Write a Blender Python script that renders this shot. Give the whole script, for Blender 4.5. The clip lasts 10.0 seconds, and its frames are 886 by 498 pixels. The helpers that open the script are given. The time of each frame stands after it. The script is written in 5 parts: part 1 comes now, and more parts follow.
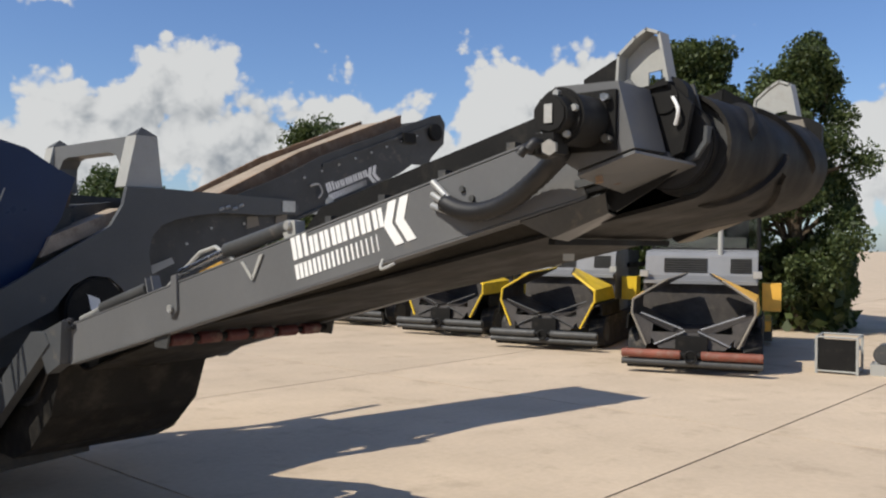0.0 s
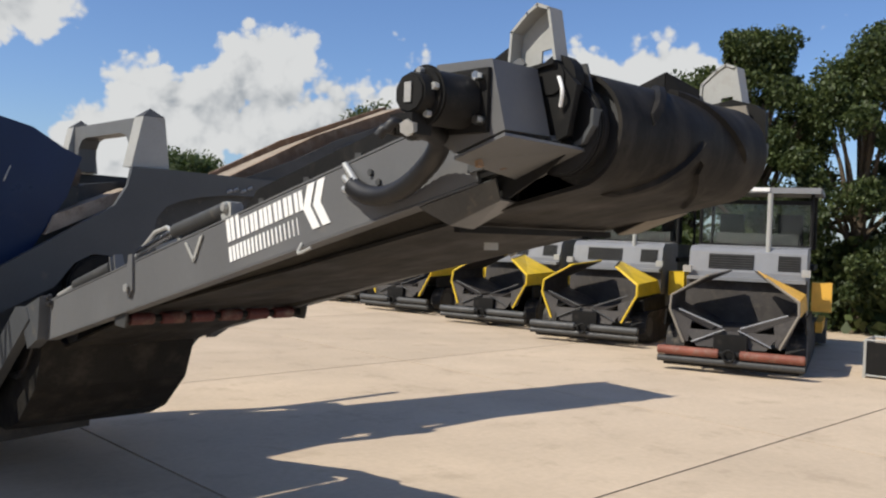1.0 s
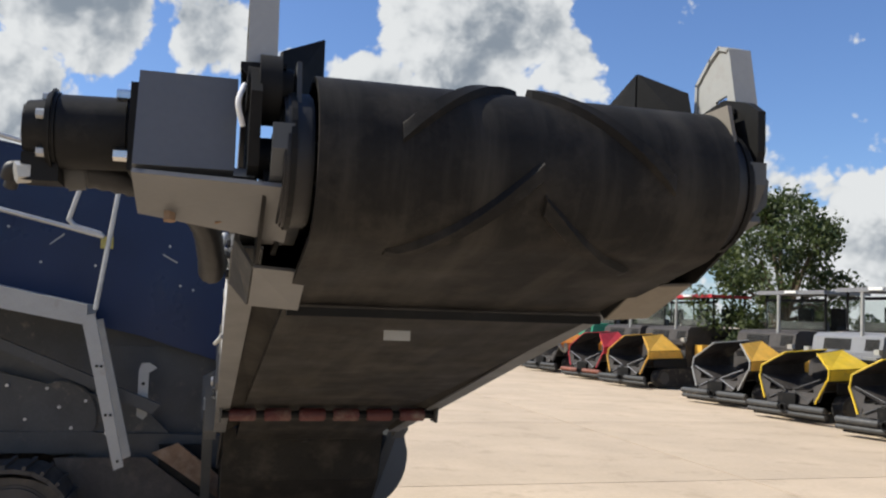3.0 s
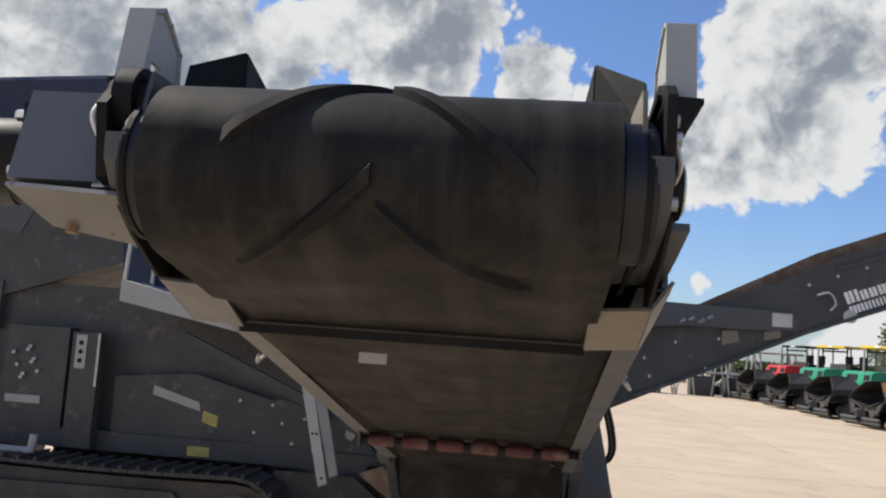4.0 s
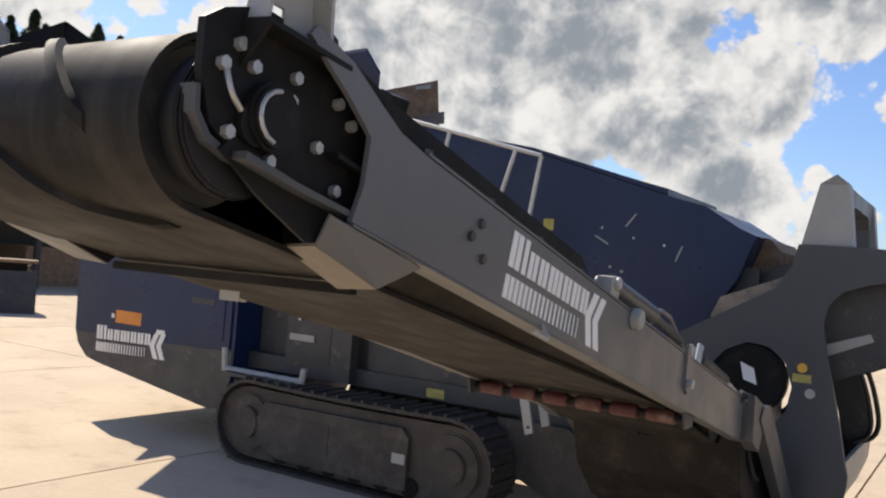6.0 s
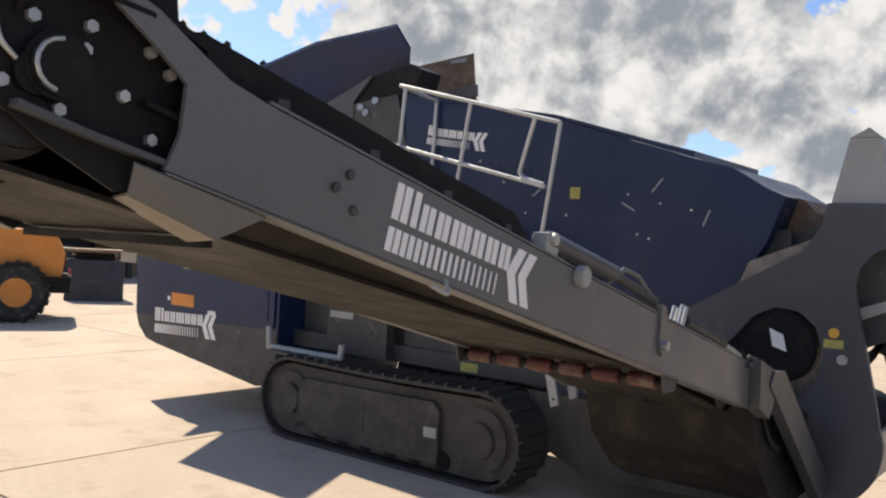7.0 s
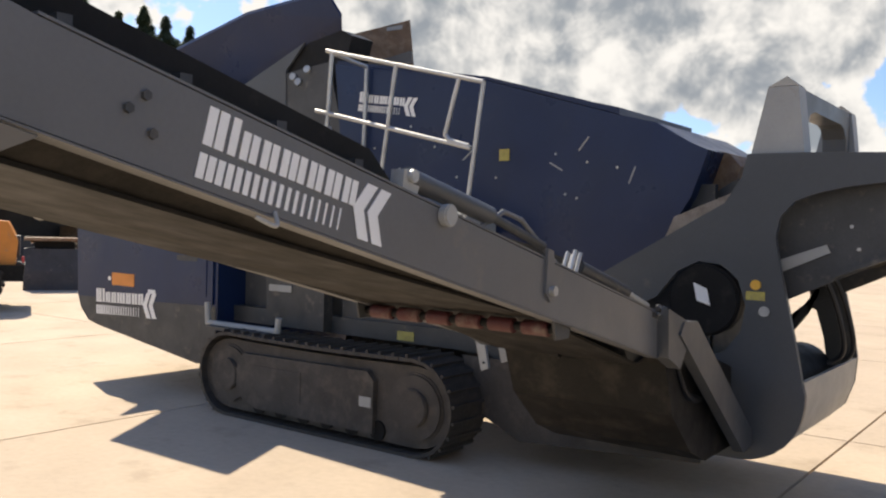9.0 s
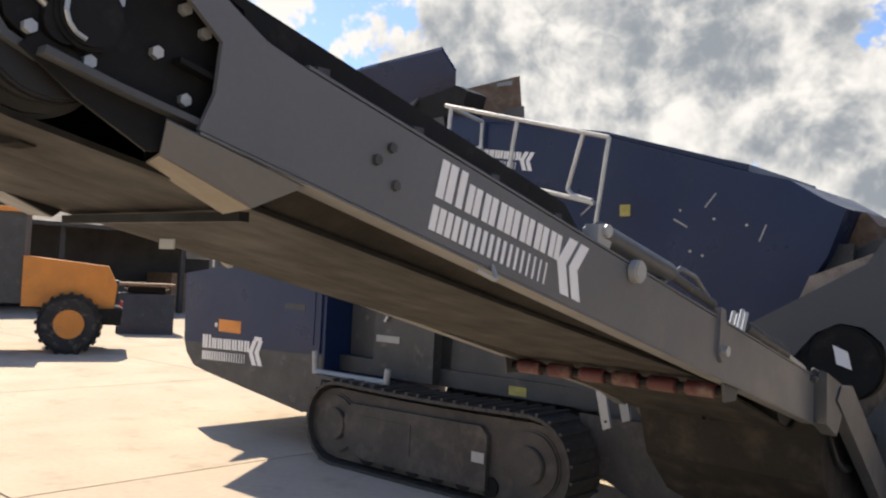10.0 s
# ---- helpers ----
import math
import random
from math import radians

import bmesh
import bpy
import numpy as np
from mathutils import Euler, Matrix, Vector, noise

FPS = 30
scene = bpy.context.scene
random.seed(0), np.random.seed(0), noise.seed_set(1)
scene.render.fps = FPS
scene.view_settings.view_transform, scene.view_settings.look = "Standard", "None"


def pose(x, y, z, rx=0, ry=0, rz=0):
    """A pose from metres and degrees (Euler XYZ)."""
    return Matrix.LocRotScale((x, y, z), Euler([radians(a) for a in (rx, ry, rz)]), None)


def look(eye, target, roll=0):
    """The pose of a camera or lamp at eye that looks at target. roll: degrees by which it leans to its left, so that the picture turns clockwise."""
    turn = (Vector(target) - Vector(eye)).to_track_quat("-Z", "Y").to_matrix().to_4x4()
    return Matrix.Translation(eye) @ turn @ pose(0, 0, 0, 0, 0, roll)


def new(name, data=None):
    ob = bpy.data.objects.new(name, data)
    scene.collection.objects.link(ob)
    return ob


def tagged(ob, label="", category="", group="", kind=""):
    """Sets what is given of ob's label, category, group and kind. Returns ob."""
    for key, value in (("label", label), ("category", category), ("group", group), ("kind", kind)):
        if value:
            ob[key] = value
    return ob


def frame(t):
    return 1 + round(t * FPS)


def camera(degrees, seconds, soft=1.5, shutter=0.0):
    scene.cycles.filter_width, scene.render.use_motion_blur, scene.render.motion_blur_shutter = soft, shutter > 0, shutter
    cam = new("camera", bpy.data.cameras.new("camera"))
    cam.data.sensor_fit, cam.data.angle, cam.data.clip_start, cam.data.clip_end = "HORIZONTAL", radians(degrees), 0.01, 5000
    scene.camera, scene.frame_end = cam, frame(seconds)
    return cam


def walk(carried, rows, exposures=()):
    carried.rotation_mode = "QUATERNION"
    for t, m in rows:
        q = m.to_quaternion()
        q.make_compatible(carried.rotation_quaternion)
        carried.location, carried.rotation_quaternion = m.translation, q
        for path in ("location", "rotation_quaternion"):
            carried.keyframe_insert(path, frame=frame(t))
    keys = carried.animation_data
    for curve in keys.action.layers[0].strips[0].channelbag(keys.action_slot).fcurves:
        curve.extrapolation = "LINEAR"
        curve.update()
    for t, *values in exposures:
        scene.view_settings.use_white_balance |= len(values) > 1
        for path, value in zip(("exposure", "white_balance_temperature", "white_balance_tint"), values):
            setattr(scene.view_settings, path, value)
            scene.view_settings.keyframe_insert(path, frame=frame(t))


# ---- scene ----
cam = camera(54.05, 10.0, soft=2.2)
PATH = [
    (0.0, pose(-3.456, -3.205, 2.062, 89.73, -0.53, -48.46)),
    (0.5, pose(-3.266, -3.329, 2.040, 88.68, -1.06, -46.97)),
    (1.0, pose(-2.930, -3.570, 2.064, 88.91, -2.03, -43.69)),
    (1.5, pose(-2.498, -3.625, 2.071, 90.10, -1.44, -38.74)),
    (2.0, pose(-2.002, -3.694, 2.062, 91.65, -0.60, -31.99)),
    (2.2, pose(-1.771, -3.721, 2.076, 92.05, -0.64, -28.90)),
    (3.3, pose(-0.595, -3.731, 2.073, 95.13, -2.25, -8.68)),
    (3.5, pose(-0.381, -3.731, 2.094, 95.52, -2.59, -4.50)),
    (4.0, pose(0.064, -3.628, 2.081, 95.97, -4.01, 5.93)),
    (4.5, pose(0.517, -3.486, 2.101, 94.39, -3.96, 15.40)),
    (5.0, pose(0.935, -3.403, 2.170, 90.77, -5.30, 22.58)),
    (5.5, pose(1.233, -3.262, 2.186, 90.45, -5.85, 27.15)),
    (6.0, pose(1.541, -3.068, 2.156, 91.15, -4.78, 32.08)),
    (6.2, pose(1.669, -2.993, 2.158, 90.96, -4.59, 34.05)),
    (7.5, pose(2.146, -2.512, 2.059, 88.62, -2.20, 39.06)),
    (8.0, pose(2.277, -2.398, 2.008, 87.89, -0.99, 38.67)),
    (8.5, pose(2.305, -2.332, 1.975, 87.83, -0.41, 37.66)),
    (9.0, pose(2.290, -2.321, 1.967, 88.60, -1.59, 36.89)),
    (9.5, pose(2.185, -2.397, 1.951, 90.50, -3.09, 37.84)),
    (10.0, pose(1.935, -2.580, 1.954, 91.93, -2.84, 41.31)),
]
EXPOSURES = [(0.0, 0.23, 6500, 9), (1.0, 0.29, 6500, 9), (2.2, 0.30, 6450, 8), (3.3, 0.50, 6400, 9), (4.4, 0.46, 6600, 10), (5.0, 0.56, 6700, 10), (5.5, 0.74, 6850, 11), (6.0, 0.62, 6850, 11), (8.0, 0.70, 7020, 11), (10.0, 0.80, 7080, 11)]
walk(cam, PATH, EXPOSURES)

# ---------------------------------------------------------------- world and sun
SUN_WAY = Vector((-0.645, 0.224, 0.730)).normalized()      # from the yard to the sun
SUN_EL = math.asin(SUN_WAY.z)
SUN_AZ = math.atan2(SUN_WAY.x, SUN_WAY.y)

# cumulus: bearing left of +y, elevation, radius (degrees)
CLOUDS = [(-22, 3, 5.0), (-26, 5, 5.0), (-31, 7.5, 4.6), (-35.5, 5, 5.0), (-41, 5.5, 5.0), (-46, 5, 4.6), (-52.5, 7.5, 4.2), (-58, 8.5, 3.8), (-76, 6, 4.0),
          (-10.5, 13.5, 4.2), (-15.5, 14.5, 5.0), (-13, 19.5, 4.6), (-18, 19, 5.0), (-23, 16.5, 2.8), (-28.5, 7, 3.4), (24, 15, 9), (9, 20, 6.5), (38, 14, 9),
          (32, 19, 9), (1, 17.5, 3.4), (-1.2, 16.2, 2.4), (-4.0, 15.9, 1.5), (19, 11, 6), (13, 12.5, 4.2), (14, 6, 4.0), (28, 9, 8), (8, 3.5, 3.0), (1, 3.0, 2.4), (-4.5, 5.3, 1.2), (-10, 4.9, 1.0),
          (5, 11, 1.5), (9.2, 7.3, 1.1), (64, 20, 10), (82, 16, 12), (-40, 36, 8), (110, 12, 11), (150, 15, 14), (50, 45, 12), (-135, 18, 15)]

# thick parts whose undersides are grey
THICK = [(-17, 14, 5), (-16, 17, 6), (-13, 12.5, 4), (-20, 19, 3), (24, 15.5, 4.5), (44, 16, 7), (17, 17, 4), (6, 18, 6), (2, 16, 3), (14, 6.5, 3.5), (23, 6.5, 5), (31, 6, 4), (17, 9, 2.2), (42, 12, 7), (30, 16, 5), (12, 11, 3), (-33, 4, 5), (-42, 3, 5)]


def bearing(az, el):
    a, e = radians(az), radians(el)
    return Vector((-math.sin(a) * math.cos(e), math.cos(a) * math.cos(e), math.sin(e)))


def make_world():
    w = bpy.data.worlds.new("sky")
    scene.world = w
    w.use_nodes = True
    nt = w.node_tree
    nt.nodes.clear()
    N, L = nt.nodes.new, nt.links.new
    out, bg = N("ShaderNodeOutputWorld"), N("ShaderNodeBackground")
    sky = N("ShaderNodeTexSky")
    sky.sky_type, sky.sun_disc = "NISHITA", False
    sky.sun_elevation, sky.sun_rotation = SUN_EL, SUN_AZ
    sky.air_density, sky.dust_density, sky.ozone_density = 1.0, 0.6, 2.0
    co = N("ShaderNodeTexCoord")
    way = co.outputs["Generated"]

    def noise_at(vec, scale, detail, rough=0.55):
        n = N("ShaderNodeTexNoise")
        n.inputs["Scale"].default_value = scale
        n.inputs["Detail"].default_value = detail
        n.inputs["Roughness"].default_value = rough
        L(vec, n.inputs["Vector"])
        return n.outputs["Fac"]

    def mathn(op, a, b, clamp=False):
        m = N("ShaderNodeMath")
        m.operation, m.use_clamp = op, clamp
        for i, v in enumerate((a, b)):
            if isinstance(v, (int, float)):
                m.inputs[i].default_value = v
            else:
                L(v, m.inputs[i])
        return m.outputs[0]

    def smooth(v, lo, hi, to0=0.0, to1=1.0):
        m = N("ShaderNodeMapRange")
        m.interpolation_type = "SMOOTHSTEP"
        for k, val in (("From Min", lo), ("From Max", hi), ("To Min", to0), ("To Max", to1)):
            m.inputs[k].default_value = val
        L(v, m.inputs["Value"])
        return m.outputs["Result"]

    body = None
    for az, el, rad in CLOUDS:
        d = N("ShaderNodeVectorMath")
        d.operation = "DISTANCE"
        L(way, d.inputs[0])
        d.inputs[1].default_value = bearing(az, el)
        puff = smooth(d.outputs["Value"], 0.0, 1.7 * radians(rad), min(1.0, 0.40 + 0.17 * rad), 0.0)
        body = puff if body is None else mathn("MAXIMUM", body, puff)
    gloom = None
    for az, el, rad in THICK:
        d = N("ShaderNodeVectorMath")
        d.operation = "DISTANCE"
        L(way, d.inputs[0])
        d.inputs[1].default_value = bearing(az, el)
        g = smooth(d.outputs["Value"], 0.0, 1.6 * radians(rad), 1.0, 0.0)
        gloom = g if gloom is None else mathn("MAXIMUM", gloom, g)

    def vec(op, a, b):
        m = N("ShaderNodeVectorMath")
        m.operation = op
        for i, v in enumerate((a, b)):
            if isinstance(v, (tuple, Vector)):
                m.inputs[i].default_value = v
            else:
                L(v, m.inputs[i])
        return m.outputs[0]

    def billow(at, scale, detail):
        """Rounded heads of cumulus: 1 at a head's middle, falling to its rim."""
        v = N("ShaderNodeTexVoronoi")
        v.feature = "SMOOTH_F1"
        v.inputs["Scale"].default_value = scale
        v.inputs["Detail"].default_value = detail
        v.inputs["Roughness"].default_value = 0.52
        v.inputs["Lacunarity"].default_value = 2.3
        v.inputs["Smoothness"].default_value = 0.25
        L(at, v.inputs["Vector"])
        return mathn("SUBTRACT", 1.0, v.outputs["Distance"])
    wob = N("ShaderNodeTexNoise")
    wob.inputs["Scale"].default_value, wob.inputs["Detail"].default_value = 9.0, 4.0
    L(way, wob.inputs["Vector"])
    bent = vec("ADD", way, vec("MULTIPLY", vec("SUBTRACT", wob.outputs["Color"], (0.5, 0.5, 0.5)), (0.045, 0.045, 0.045)))
    sunward = vec("ADD", bent, SUN_WAY * 0.022)
    heads, heads_sun = billow(bent, 13.0, 3.0), billow(sunward, 13.0, 3.0)
    drift = noise_at(bent, 6.0, 6.0, 0.55)
    fray = noise_at(way, 40.0, 5.0, 0.6)
    dens = mathn("ADD", mathn("MULTIPLY", body, 1.2), mathn("MULTIPLY", mathn("ADD", heads, 0.02), 0.80))
    dens = mathn("ADD", dens, mathn("MULTIPLY", mathn("SUBTRACT", drift, 0.49), 1.1))
    dens = mathn("ADD", dens, mathn("MULTIPLY", mathn("SUBTRACT", fray, 0.5), 0.30))
    alpha = smooth(dens, 0.42, 0.60)
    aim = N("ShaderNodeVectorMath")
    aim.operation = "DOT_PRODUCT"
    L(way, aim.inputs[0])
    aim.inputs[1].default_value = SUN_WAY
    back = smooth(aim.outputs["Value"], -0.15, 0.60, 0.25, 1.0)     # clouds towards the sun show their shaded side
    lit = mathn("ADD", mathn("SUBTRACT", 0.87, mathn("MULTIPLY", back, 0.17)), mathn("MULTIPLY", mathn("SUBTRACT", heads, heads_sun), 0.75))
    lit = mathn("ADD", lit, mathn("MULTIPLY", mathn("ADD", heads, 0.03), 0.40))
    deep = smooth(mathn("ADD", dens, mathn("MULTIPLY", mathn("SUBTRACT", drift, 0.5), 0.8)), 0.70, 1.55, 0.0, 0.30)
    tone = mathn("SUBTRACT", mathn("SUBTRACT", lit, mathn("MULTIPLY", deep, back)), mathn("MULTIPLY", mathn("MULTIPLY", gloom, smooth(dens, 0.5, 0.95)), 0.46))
    ramp = N("ShaderNodeMix")
    ramp.data_type = "RGBA"
    ramp.inputs["A"].default_value = (0.32, 0.37, 0.435, 1)
    ramp.inputs["B"].default_value = (0.985, 0.995, 1.0, 1)
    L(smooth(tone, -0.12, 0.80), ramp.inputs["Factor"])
    dim = N("ShaderNodeMix")
    dim.data_type, dim.blend_type = "RGBA", "MULTIPLY"
    dim.inputs["Factor"].default_value = 1.0
    dim.inputs["B"].default_value = (0.070, 0.082, 0.106, 1)
    L(sky.outputs[0], dim.inputs["A"])
    mix = N("ShaderNodeMix")
    mix.data_type = "RGBA"
    L(alpha, mix.inputs["Factor"])
    L(dim.outputs["Result"], mix.inputs["A"])
    cl = N("ShaderNodeMix")
    cl.data_type, cl.blend_type = "RGBA", "MULTIPLY"
    cl.inputs["Factor"].default_value = 1.0
    cl.inputs["B"].default_value = (0.575, 0.575, 0.575, 1)
    L(ramp.outputs["Result"], cl.inputs["A"])
    L(cl.outputs["Result"], mix.inputs["B"])
    L(mix.outputs["Result"], bg.inputs["Color"])
    bg.inputs["Strength"].default_value = 1.0
    L(bg.outputs[0], out.inputs[0])


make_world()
sun_data = bpy.data.lights.new("sun", "SUN")
sun_data.energy, sun_data.angle, sun_data.color = 4.2, radians(0.53), (1.0, 0.93, 0.82)
sun = new("sun", sun_data)
sun.matrix_world = look(SUN_WAY * 60, (0, 0, 0))


# ---------------------------------------------------------------- materials
def material(name, base, rough=0.6, metal=0.0, vary=0.12, scale=3.0, dirt=None, dirt_at=0.6, bump=0.15, bump_scale=40.0,
             spec=0.5, random_tint=0.0, fine=60.0):
    """A painted, rubber, metal or mineral surface: two scales of tone, patches of dirt, fine relief."""
    m = bpy.data.materials.new(name)
    m.use_nodes = True
    nt = m.node_tree
    N, L = nt.nodes.new, nt.links.new
    b = nt.nodes["Principled BSDF"]
    b.inputs["Metallic"].default_value = metal
    b.inputs["Specular IOR Level"].default_value = spec
    co = N("ShaderNodeTexCoord")

    def tex(s, detail, r=0.6):
        n = N("ShaderNodeTexNoise")
        n.inputs["Scale"].default_value, n.inputs["Detail"].default_value, n.inputs["Roughness"].default_value = s, detail, r
        L(co.outputs["Object"], n.inputs["Vector"])
        return n.outputs["Fac"]

    def rng(v, a, c, lo, hi):
        n = N("ShaderNodeMapRange")
        for k, val in (("From Min", a), ("From Max", c), ("To Min", lo), ("To Max", hi)):
            n.inputs[k].default_value = val
        L(v, n.inputs["Value"])
        return n.outputs["Result"]

    def mul(a, c):
        n = N("ShaderNodeMath")
        n.operation = "MULTIPLY"
        L(a, n.inputs[0])
        L(c, n.inputs[1])
        return n.outputs[0]
    large, small = tex(scale, 5), tex(fine, 3)
    tone = mul(rng(large, 0.3, 0.7, 1 - vary, 1 + vary), rng(small, 0.3, 0.7, 1 - vary * 0.5, 1 + vary * 0.5))
    if random_tint:
        info = N("ShaderNodeObjectInfo")
        tone = mul(tone, rng(info.outputs["Random"], 0, 1, 1 - random_tint, 1 + random_tint))
    col = N("ShaderNodeMix")
    col.data_type, col.blend_type = "RGBA", "MULTIPLY"
    col.inputs["Factor"].default_value = 1.0
    col.inputs["A"].default_value = (*base, 1)
    grey = N("ShaderNodeCombineColor")
    for k in range(3):
        L(tone, grey.inputs[k])
    L(grey.outputs[0], col.inputs["B"])
    last = col.outputs["Result"]
    if dirt:
        d = N("ShaderNodeMix")
        d.data_type = "RGBA"
        d.inputs["B"].default_value = (*dirt, 1)
        L(rng(tex(scale * 2.3, 7, 0.68), dirt_at - 0.08, dirt_at + 0.14, 0.0, 0.75), d.inputs["Factor"])
        L(last, d.inputs["A"])
        last = d.outputs["Result"]
    L(last, b.inputs["Base Color"])
    L(rng(tex(scale * 1.7, 4), 0.3, 0.7, max(0.03, rough - 0.1), min(1, rough + 0.12)), b.inputs["Roughness"])
    if bump:
        bp = N("ShaderNodeBump")
        bp.inputs["Strength"].default_value, bp.inputs["Distance"].default_value = bump, 0.004
        L(tex(bump_scale, 4), bp.inputs["Height"])
        L(bp.outputs[0], b.inputs["Normal"])
    return m


DUST = (0.22, 0.185, 0.14)
GREY = material("slate_grey_paint", (0.117, 0.119, 0.121), 0.42, vary=0.07, scale=1.6, dirt=DUST, dirt_at=0.70, bump=0.05)
FRAME = material("charcoal_grey_paint", (0.060, 0.064, 0.068), 0.45, vary=0.08, scale=1.6, dirt=DUST, dirt_at=0.70, bump=0.05)
GREY_LIGHT = material("light_grey_paint", (0.33, 0.33, 0.31), 0.5, vary=0.07, dirt=DUST, dirt_at=0.68, bump=0.06)
DARK = material("dark_grey_paint", (0.046, 0.047, 0.047), 0.55, vary=0.2, dirt=DUST, dirt_at=0.66, bump=0.1)
BLACK = material("black_paint", (0.011, 0.0108, 0.0105), 0.58, vary=0.2, dirt=(0.040, 0.036, 0.030), dirt_at=0.64, bump=0.1, spec=0.16)
UNDER = material("dusty_underpan", (0.026, 0.0240, 0.0210), 0.75, vary=0.3, scale=2.0, dirt=(0.050, 0.044, 0.036), dirt_at=0.6, bump=0.3, spec=0.08)
BLUE = material("navy_blue_paint", (0.0075, 0.020, 0.064), 0.34, vary=0.14, scale=1.2, dirt=(0.026, 0.036, 0.066), dirt_at=0.66, bump=0.06, spec=0.32)
RUBBER = material("conveyor_rubber", (0.0150, 0.0142, 0.0132), 0.62, vary=0.25, scale=2.2, dirt=(0.048, 0.042, 0.035), dirt_at=0.57, bump=0.10, bump_scale=60, spec=0.12)
LABEL = material("dull_yellow_label", (0.40, 0.34, 0.085), 0.55, vary=0.2, scale=9, dirt=DUST, dirt_at=0.60, bump=0.0)
HOSE = material("hose_rubber", (0.009, 0.009, 0.010), 0.5, vary=0.15, bump=0.2, bump_scale=160)
STEEL = material("galvanised_steel", (0.46, 0.46, 0.44), 0.45, metal=0.6, vary=0.15, scale=6, dirt=DUST, dirt_at=0.68, bump=0.1)
CHROME = material("bright_steel", (0.65, 0.64, 0.62), 0.22, metal=1.0, vary=0.08, bump=0.03)
RUST = material("worn_brown_steel", (0.19, 0.115, 0.065), 0.7, vary=0.3, scale=4, dirt=(0.30, 0.22, 0.15), dirt_at=0.55, bump=0.4)
TAN = material("beige_dust_and_bounce", (0.195, 0.172, 0.138), 0.7, vary=0.1, scale=4, bump=0.15)
BEIGE = material("pale_dust", (0.31, 0.255, 0.20), 0.85, vary=0.2, scale=5, dirt=(0.18, 0.13, 0.09), dirt_at=0.6, bump=0.25, spec=0.2)
TRACK = material("dusty_track_steel", (0.052, 0.045, 0.038), 0.75, vary=0.25, scale=2.5, dirt=(0.11, 0.092, 0.072), dirt_at=0.58, bump=0.25)
RED = material("red_rubber", (0.075, 0.016, 0.015), 0.6, vary=0.2, dirt=DUST, dirt_at=0.62)
RED_PAINT = material("red_paint", (0.48, 0.03, 0.04), 0.45, vary=0.12, dirt=DUST, dirt_at=0.7)
WHITE = material("white_decal", (0.78, 0.78, 0.76), 0.5, vary=0.04, bump=0.0)
YELLOW = material("yellow_paint", (0.68, 0.46, 0.02), 0.45, vary=0.12, dirt=(0.20, 0.15, 0.06), dirt_at=0.64)
AMBER = material("golden_yellow_paint", (0.72, 0.40, 0.055), 0.5, vary=0.12, dirt=(0.2, 0.13, 0.06), dirt_at=0.64)
ORANGE = material("orange_paint", (0.62, 0.22, 0.03), 0.45, vary=0.12, dirt=DUST, dirt_at=0.66)
GREEN = material("green_paint", (0.02, 0.26, 0.14), 0.45, vary=0.12, dirt=DUST, dirt_at=0.68)
HOOD = material("pale_grey_paint", (0.20, 0.205, 0.215), 0.45, vary=0.06, dirt=DUST, dirt_at=0.7)
HOPPER = material("worn_hopper_steel", (0.036, 0.031, 0.028), 0.6, vary=0.3, scale=3, dirt=(0.075, 0.064, 0.052), dirt_at=0.58, bump=0.3)
TYRE = material("tyre_rubber", (0.022, 0.021, 0.020), 0.8, vary=0.2, dirt=DUST, dirt_at=0.62, bump=0.4)
BARK = material("bark", (0.10, 0.075, 0.05), 0.9, vary=0.3, scale=5, bump=0.8, bump_scale=25)
ROLLER = material("red_brown_roller", (0.20, 0.062, 0.038), 0.6, vary=0.25, dirt=DUST, dirt_at=0.6)
SLAB = material("yard_concrete", (0.508, 0.408, 0.298), 0.85, vary=0.10, scale=0.55, dirt=(0.31, 0.24, 0.165), dirt_at=0.62, bump=0.35, bump_scale=26, spec=0.25, random_tint=0.05, fine=14)
JOINT = material("joint_filler", (0.075, 0.060, 0.045), 0.95, vary=0.2, scale=2)
SHED = material("dark_cladding", (0.05, 0.045, 0.042), 0.8, vary=0.2, scale=1)


def belt_rubber():
    """Worn conveyor rubber: dust rubbed into long streaks along its run."""
    m = RUBBER.copy()
    m.name = "worn_belt_rubber"
    nt = m.node_tree
    N, L = nt.nodes.new, nt.links.new
    b = nt.nodes["Principled BSDF"]
    was = b.inputs["Base Color"].links[0].from_socket
    co, mp, n, r = N("ShaderNodeTexCoord"), N("ShaderNodeMapping"), N("ShaderNodeTexNoise"), N("ShaderNodeMapRange")
    mp.inputs["Scale"].default_value = (7.0, 0.7, 0.7)
    n.inputs["Scale"].default_value, n.inputs["Detail"].default_value, n.inputs["Roughness"].default_value = 1.6, 6.0, 0.62
    r.inputs["From Min"].default_value, r.inputs["From Max"].default_value = 0.46, 0.72
    r.inputs["To Min"].default_value, r.inputs["To Max"].default_value = 0.0, 0.8
    mix = N("ShaderNodeMix")
    mix.data_type = "RGBA"
    mix.inputs["B"].default_value = (0.047, 0.043, 0.037, 1)
    L(co.outputs["Object"], mp.inputs["Vector"])
    L(mp.outputs["Vector"], n.inputs["Vector"])
    L(n.outputs["Fac"], r.inputs["Value"])
    L(r.outputs["Result"], mix.inputs["Factor"])
    L(was, mix.inputs["A"])
    L(mix.outputs["Result"], b.inputs["Base Color"])
    return m


BELT = belt_rubber()


